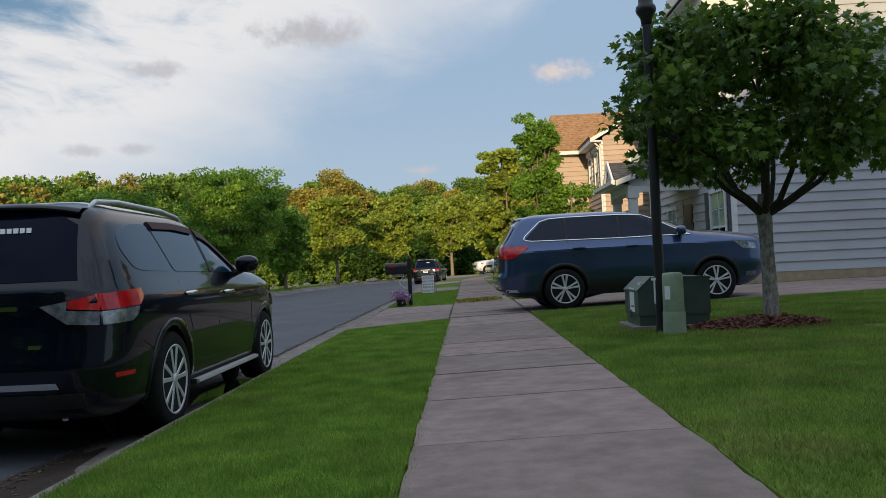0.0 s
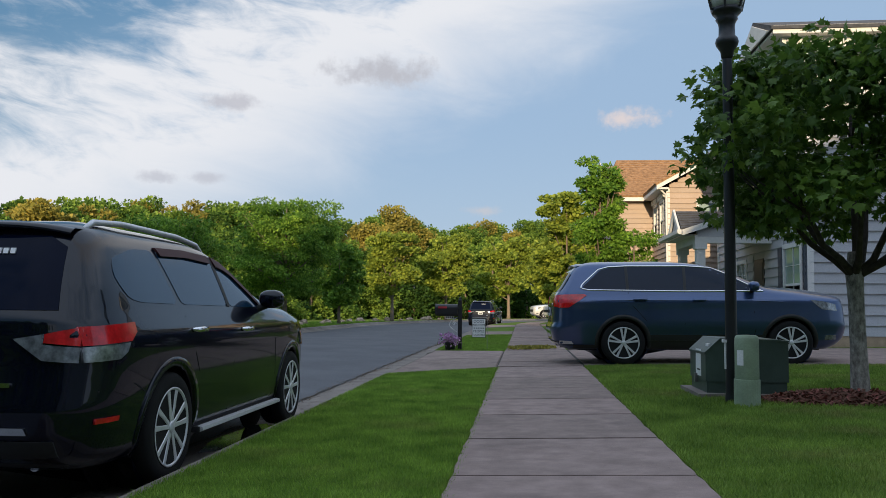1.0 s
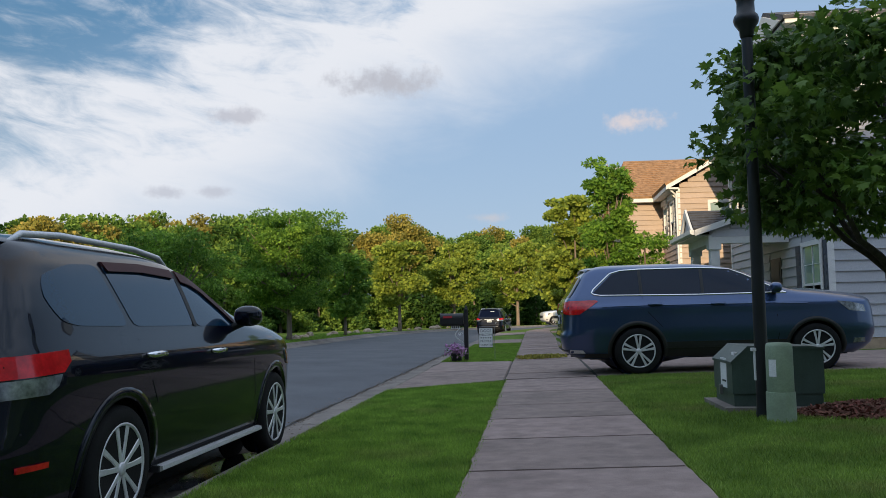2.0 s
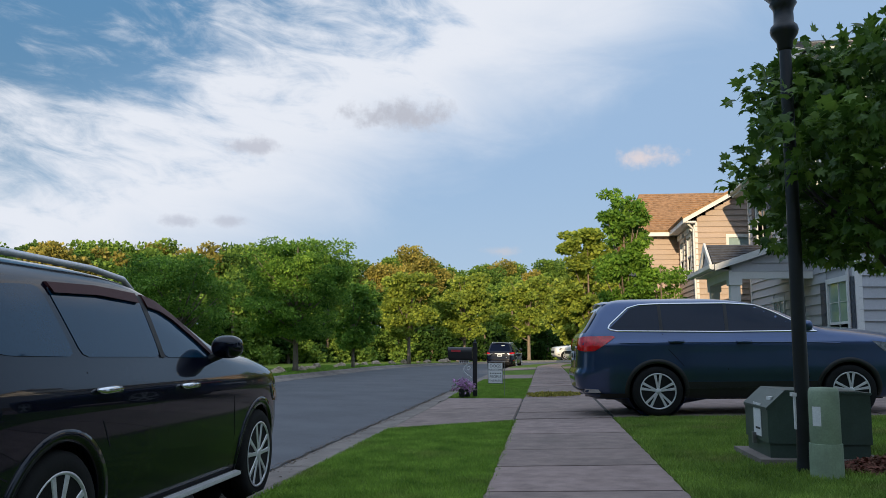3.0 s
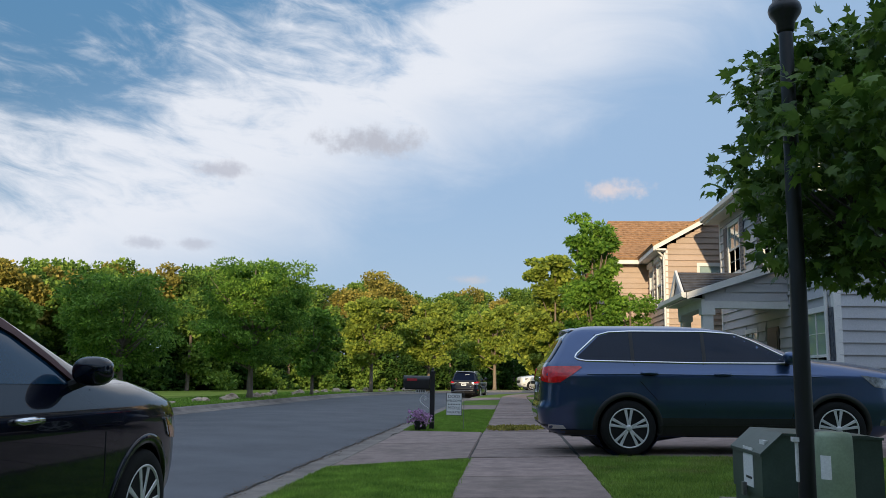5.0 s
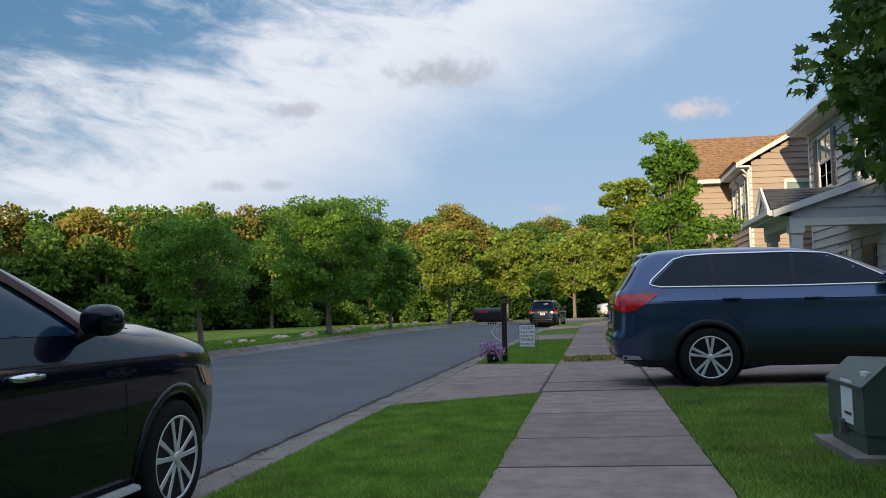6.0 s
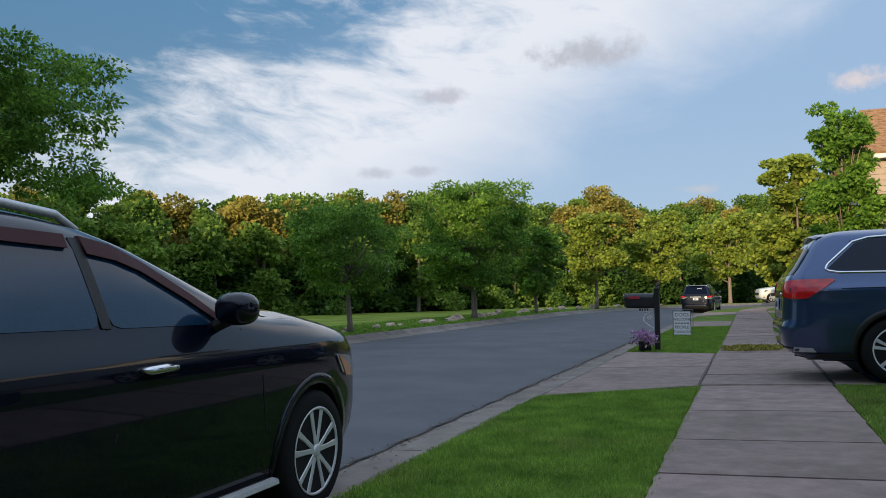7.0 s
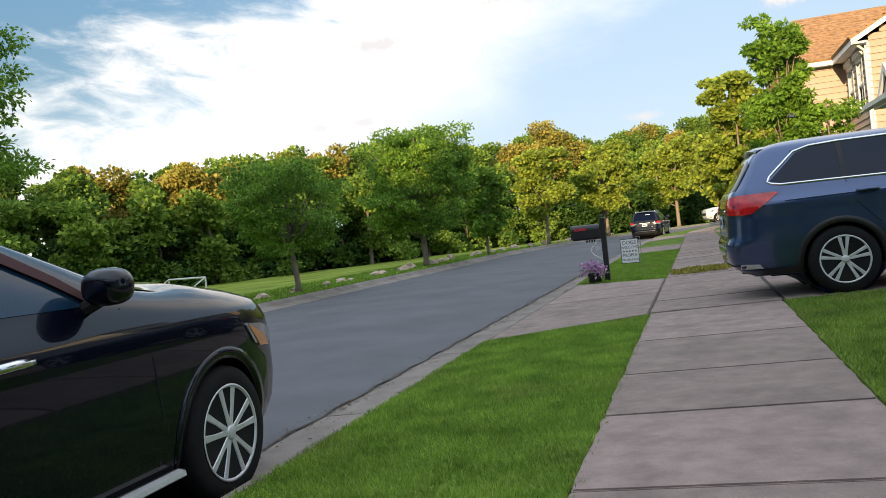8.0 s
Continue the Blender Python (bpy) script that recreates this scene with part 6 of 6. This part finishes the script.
def pedestal(x, y):
    z = ground_z(x, y)
    t = thing("cable_pedestal", pose(x, y, z), "sage green round plastic cable pedestal", "pedestal")
    part("base", lathe([(0.127, -0.05), (0.124, 0.26), (0.122, 0.262)], 28), M_SAGE, t, smooth=False)
    part("cover", lathe([(0.110, 0.255), (0.116, 0.27), (0.115, 0.62), (0.113, 0.665), (0.106, 0.688), (0.088, 0.696), (0.02, 0.70)], 28), M_SAGE, t, smooth=True)
    bm = bmesh.new()
    rows_v = []
    for i in range(6):
        a = math.radians(205 + 7 * i)
        rows_v.append([bm.verts.new((r * math.cos(a), r * math.sin(a), h)) for r, h in ((0.1172, 0.40), (0.1172, 0.55))])
    for lo, hi in zip(rows_v, rows_v[1:]):
        bm.faces.new((lo[0], hi[0], hi[1], lo[1]))
    part("sticker", bm, M_PAPER, t)


pedestal(2.645, 9.16)

# mulch bed of bark chips round the maple and the pedestal
n = 5200
a, q = rng.uniform(0, 2 * math.pi, n), np.sqrt(rng.uniform(0, 1, n))
mx, my = 3.72 + 0.90 * q * np.cos(a), 9.60 + 0.58 * q * np.sin(a)
mz = np.interp(mx, [g[0] for g in GROUND], [g[1] for g in GROUND]) + 0.11 * (1 - q ** 2) * rng.uniform(0.5, 1.1, n)
chip = np.array([(-0.5, -0.18, 0), (0.5, -0.12, 0.05), (0.45, 0.18, 0), (-0.45, 0.14, 0.06)])
yaw, s = rng.uniform(0, 6.28, n), rng.uniform(0.025, 0.075, n)
tx, ty = rng.normal(0, 0.35, n), rng.normal(0, 0.35, n)
cx = s[:, None] * (chip[None, :, 0] * np.cos(yaw)[:, None] - chip[None, :, 1] * np.sin(yaw)[:, None])
cy = s[:, None] * (chip[None, :, 0] * np.sin(yaw)[:, None] + chip[None, :, 1] * np.cos(yaw)[:, None])
cz = s[:, None] * chip[None, :, 2] + cx * tx[:, None] + cy * ty[:, None]
vv = np.stack([mx[:, None] + cx, my[:, None] + cy, mz[:, None] + cz], 2).reshape(-1, 3)
chips = finish("mulch_chips", mesh_np("mulch_chips", vv, np.arange(4 * n).reshape(-1, 4)), M_MULCH)
tagged(chips, "loose reddish brown bark chips round the maple", "mulch", kind="stuff")
bm = bmesh.new()
rings = []
for f, h in ((1.0, -0.01), (0.7, 0.045), (0.35, 0.085), (0.05, 0.1)):
    rings.append([bm.verts.new((3.72 + 0.86 * f * math.cos(b), 9.60 + 0.56 * f * math.sin(b), ground_z(3.72 + 0.86 * f * math.cos(b)) + h)) for b in [2 * math.pi * i / 36 for i in range(36)]])
for lo, hi in zip(rings, rings[1:]):
    for i in range(36):
        bm.faces.new((lo[i], lo[(i + 1) % 36], hi[(i + 1) % 36], hi[i]))
bm.faces.new(rings[-1])
tagged(part("mulch_bed", bm, M_MULCH, smooth=True), "reddish brown mulch mound under the maple", "mulch", kind="structure")


def text_part(words, parent, m, size, mat, name="lettering"):
    cu = bpy.data.curves.new(name, "FONT")
    cu.body, cu.size, cu.align_x, cu.align_y, cu.extrude = words, size, "CENTER", "CENTER", 0.001
    tmp = bpy.data.objects.new(name, cu)
    scene.collection.objects.link(tmp)
    me = bpy.data.meshes.new_from_object(tmp.evaluated_get(bpy.context.evaluated_depsgraph_get()))
    bpy.data.objects.remove(tmp)
    ob = finish(name, me, mat, parent)
    ob.matrix_basis = m
    return ob


# mailbox on its post at the kerb
def mailbox(x, y):
    z = ground_z(x, y)
    t = thing("mailbox", pose(x, y, z), "black mailbox on a black post with red flag", "mailbox")
    part("post", box(0.0, 0.10, -0.05, 0.05, -0.05, 1.24), M_POLE, t, "square black post", bevel=0.008)
    part("finial", lathe([(0.055, 1.24), (0.05, 1.27), (0.02, 1.28), (0.035, 1.31), (0.01, 1.35)], 14, centre=(0.05, 0)), M_POLE, t, smooth=True)
    prof = [(-0.10, 0.90), (0.10, 0.90), (0.10, 1.06)] + [(0.10 * math.cos(math.pi * i / 10), 1.06 + 0.10 * math.sin(math.pi * i / 10)) for i in range(1, 10)] + [(-0.10, 1.06)]
    b = part("box_body", prism(prof, "x", -0.56, -0.01), M_POLE, t)
    part("box_door", prism([(p * 1.05, 1.02 + (q - 1.02) * 1.05) for p, q in prof], "x", -0.585, -0.56), M_POLE, b)
    part("flag", box(-0.50, -0.28, -0.118, -0.108, 1.05, 1.10), M_RED, b, "red flag")
    part("bracket", box(-0.56, 0.0, -0.04, 0.04, 0.86, 0.90), M_POLE, t)
    num = part("number_panel", box(-0.32, -0.10, -0.018, -0.01, 0.79, 0.86), M_PAPER, t, "white panel with dark bars")
    for k in range(4):
        part("number_bar", box(-0.30 + 0.05 * k, -0.27 + 0.05 * k, -0.022, -0.018, 0.802, 0.848), M_INK, num)
    pts = [(-0.02 - 0.2 * math.sin(math.pi * i / 12), 0, 0.45 + 0.38 * i / 12) for i in range(13)]
    part("scroll", tube(pts, [0.012] * 13, 6), M_WHITE, t, "pale curled iron bracket")
    curl = [(-0.10 + 0.055 * math.cos(0.6 * i) * (1 - i / 16), 0, 0.66 + 0.055 * math.sin(0.6 * i) * (1 - i / 16)) for i in range(14)]
    part("scroll", tube(curl, [0.009] * 14, 6), M_WHITE, t, "pale curled iron bracket")


mailbox(-1.22, 21.6)


def flower_pot(x, y):
    z = ground_z(x, y)
    t = thing("flower_pot", pose(x, y, z), "dark pot overflowing with mauve petunias beside the mailbox", "flower pot")
    part("pot", lathe([(0.09, 0), (0.12, 0.02), (0.145, 0.2), (0.155, 0.21), (0.13, 0.205)], 20), M_TRIM, t, smooth=True)
    cl = [(float(rng.normal(0, 0.11)), float(rng.normal(0, 0.11)), 0.25 + float(rng.uniform(-0.08, 0.14)), 0.085) for _ in range(18)]
    p, o = crown_points(cl, 3200)
    v, f = foliage(p, o, 0.045, LEAF_CLUMP)
    finish("petals", mesh_np("petals", v, f), M_PETAL, t, "mauve petals")["kind"] = "stuff"
    p, o = crown_points(cl, 1800)
    v, f = foliage(p * np.array([1, 1, 0.93]), o, 0.04, LEAF_OVAL)
    finish("leaves", mesh_np("leaves", v, f), M_MAPLE, t)


flower_pot(-1.40, 21.42)


def yard_sign(x, y):
    z = ground_z(x, y)
    t = thing("yard_sign", pose(x, y, z, 0, 0, -6), "white lettered yard sign on a wire stake", "sign")
    part("stake", tube([(0.21, 0, -0.05), (0.21, 0, 0.81)], [0.007] * 2, 6), M_WIRE, t)
    part("arm", tube([(0.21, 0, 0.81), (-0.17, 0, 0.81)], [0.006] * 2, 6), M_WIRE, t)
    board = part("board", box(-0.18, 0.17, -0.004, 0.004, 0.31, 0.79), M_PAPER, t, "white board")
    for q0, q1, p0, p1 in ((0.31, 0.32, -0.18, 0.17), (0.78, 0.79, -0.18, 0.17), (0.32, 0.78, -0.18, -0.17), (0.32, 0.78, 0.16, 0.17)):
        part("border", box(p0, p1, -0.007, -0.004, q0, q1), M_INK, board)
    for words, q, size in (("DOGS", 0.71, 0.098), ("WELCOME", 0.62, 0.070), ("PEOPLE", 0.465, 0.083), ("TOLERATED", 0.375, 0.060)):
        text_part(words, board, Matrix.Translation((-0.005, -0.006, q)) @ Matrix.Rotation(radians(90), 4, "X"), size, M_INK)
    for k in range(5):
        part("paw_mark", lathe([(0.016, -0.008), (0.016, -0.004)], 10, axis="y", centre=(-0.12 + 0.058 * k, 0.545)), M_INK, board)


yard_sign(-0.68, 21.5)

# boulders along the edge of the field
def boulder(x, y, s):
    bm = bmesh.new()
    bmesh.ops.create_icosphere(bm, subdivisions=2, radius=1.0)
    off = Vector((x * 3.1, y * 1.7, 0))
    for v in bm.verts:
        k = 1 + 0.55 * noise.noise(v.co * 1.3 + off) + 0.32 * noise.noise(v.co * 2.9 + off)
        v.co = Vector((v.co.x * k * s, v.co.y * k * s * 0.8, max(-0.35, v.co.z) * k * s * 0.62))
    ob = part("boulder", bm, M_ROCK)
    ob.matrix_basis = pose(x, y, ground_z(x, y) + s * 0.18, 0, 0, float(rng.uniform(0, 360)))
    tagged(ob, "pale tan rough boulder beside the far kerb", "boulder", "boulders along the kerb")


for i in range(15):
    boulder(-11.9 + float(rng.normal(0, 0.25)), 21.8 + 1.5 * i + float(rng.normal(0, 0.5)), float(rng.uniform(0.12, 0.32)))
for i in range(26):
    by = 44 + 1.35 * i
    boulder(-12.2 + bend(by) + float(rng.normal(0, 0.25)), by + float(rng.normal(0, 0.35)), float(rng.uniform(0.16, 0.40)))

# a small goal out on the field
gx0, gy0, gx1, gy1 = -26.3, 42.2, -22.2, 39.4
gz = ground_z(-27, 45)
goal = thing("goal", pose(0, 0, 0), "white tube sports goal standing on the field", "goal")
gh_ = 0.85
part("goal_post", tube([(gx0, gy0, gz), (gx0, gy0, gz + gh_)], [0.045] * 2, 8), M_WHITE, goal)
part("goal_post", tube([(gx1, gy1, gz), (gx1, gy1, gz + gh_)], [0.045] * 2, 8), M_WHITE, goal)
part("crossbar", tube([(gx0, gy0, gz + gh_), (gx1, gy1, gz + gh_)], [0.045] * 2, 8), M_WHITE, goal)
for gx, gy in ((gx0, gy0), (gx1, gy1)):
    part("back_stay", tube([(gx, gy, gz + gh_), (gx - 0.8, gy - 1.0, gz)], [0.03] * 2, 8), M_WHITE, goal)

# valve cover and dry patch beside the sidewalk past the driveway
n = 1500
px, py = rng.uniform(0.05, 1.25, n), rng.uniform(20.62, 22.1, n)
ok = ((px - 0.62) / 0.62) ** 2 + ((py - 21.3) / 0.62) ** 2 + rng.normal(0, 0.12, n) < 1
px, py = px[ok], py[ok]
spots = np.stack([px, py, 0.012 + px * 0.03], 1)
v, f = foliage(spots, np.tile(np.array([0, 0, 0.9]), (len(px), 1)), 0.075, LEAF_OVAL, 0.2)
tagged(finish("weeds", mesh_np("weeds", v, f), M_DRY), "yellowed weeds over the broken sidewalk edge", "weeds", kind="stuff")

# ---- far vehicles ----
FAR = dict(BLACK, group="cars far down the street", dark_back=False, step=False, visors=())
suv("far_black_car", Matrix.Translation((-2.95 + bend(60), 59.0, -0.23)) @ Matrix.Rotation(radians(84), 4, "Z"), "black upright family car parked far down the kerb", BLACK_ROWS, 2.90, FAR)
FAR_WHITE = dict(BLUE, paint=M_WHITE_PAINT, paint_label="white paint", mirror_mat=M_WHITE_PAINT, handle_mat=M_WHITE_PAINT, rail_mat=M_ALLOY, group="cars far down the street", dark_back=False, chrome=())
suv("far_white_car", Matrix.Translation((5.9, 73.0, 0.08)) @ Matrix.Rotation(radians(205), 4, "Z"), "white upright family car on a far driveway", BLUE_ROWS, 2.82, FAR_WHITE)
suv("far_white_car", Matrix.Translation((5.0, 84.0, 0.08)) @ Matrix.Rotation(radians(195), 4, "Z"), "white upright family car on a far driveway", BLUE_ROWS, 2.82, FAR_WHITE)
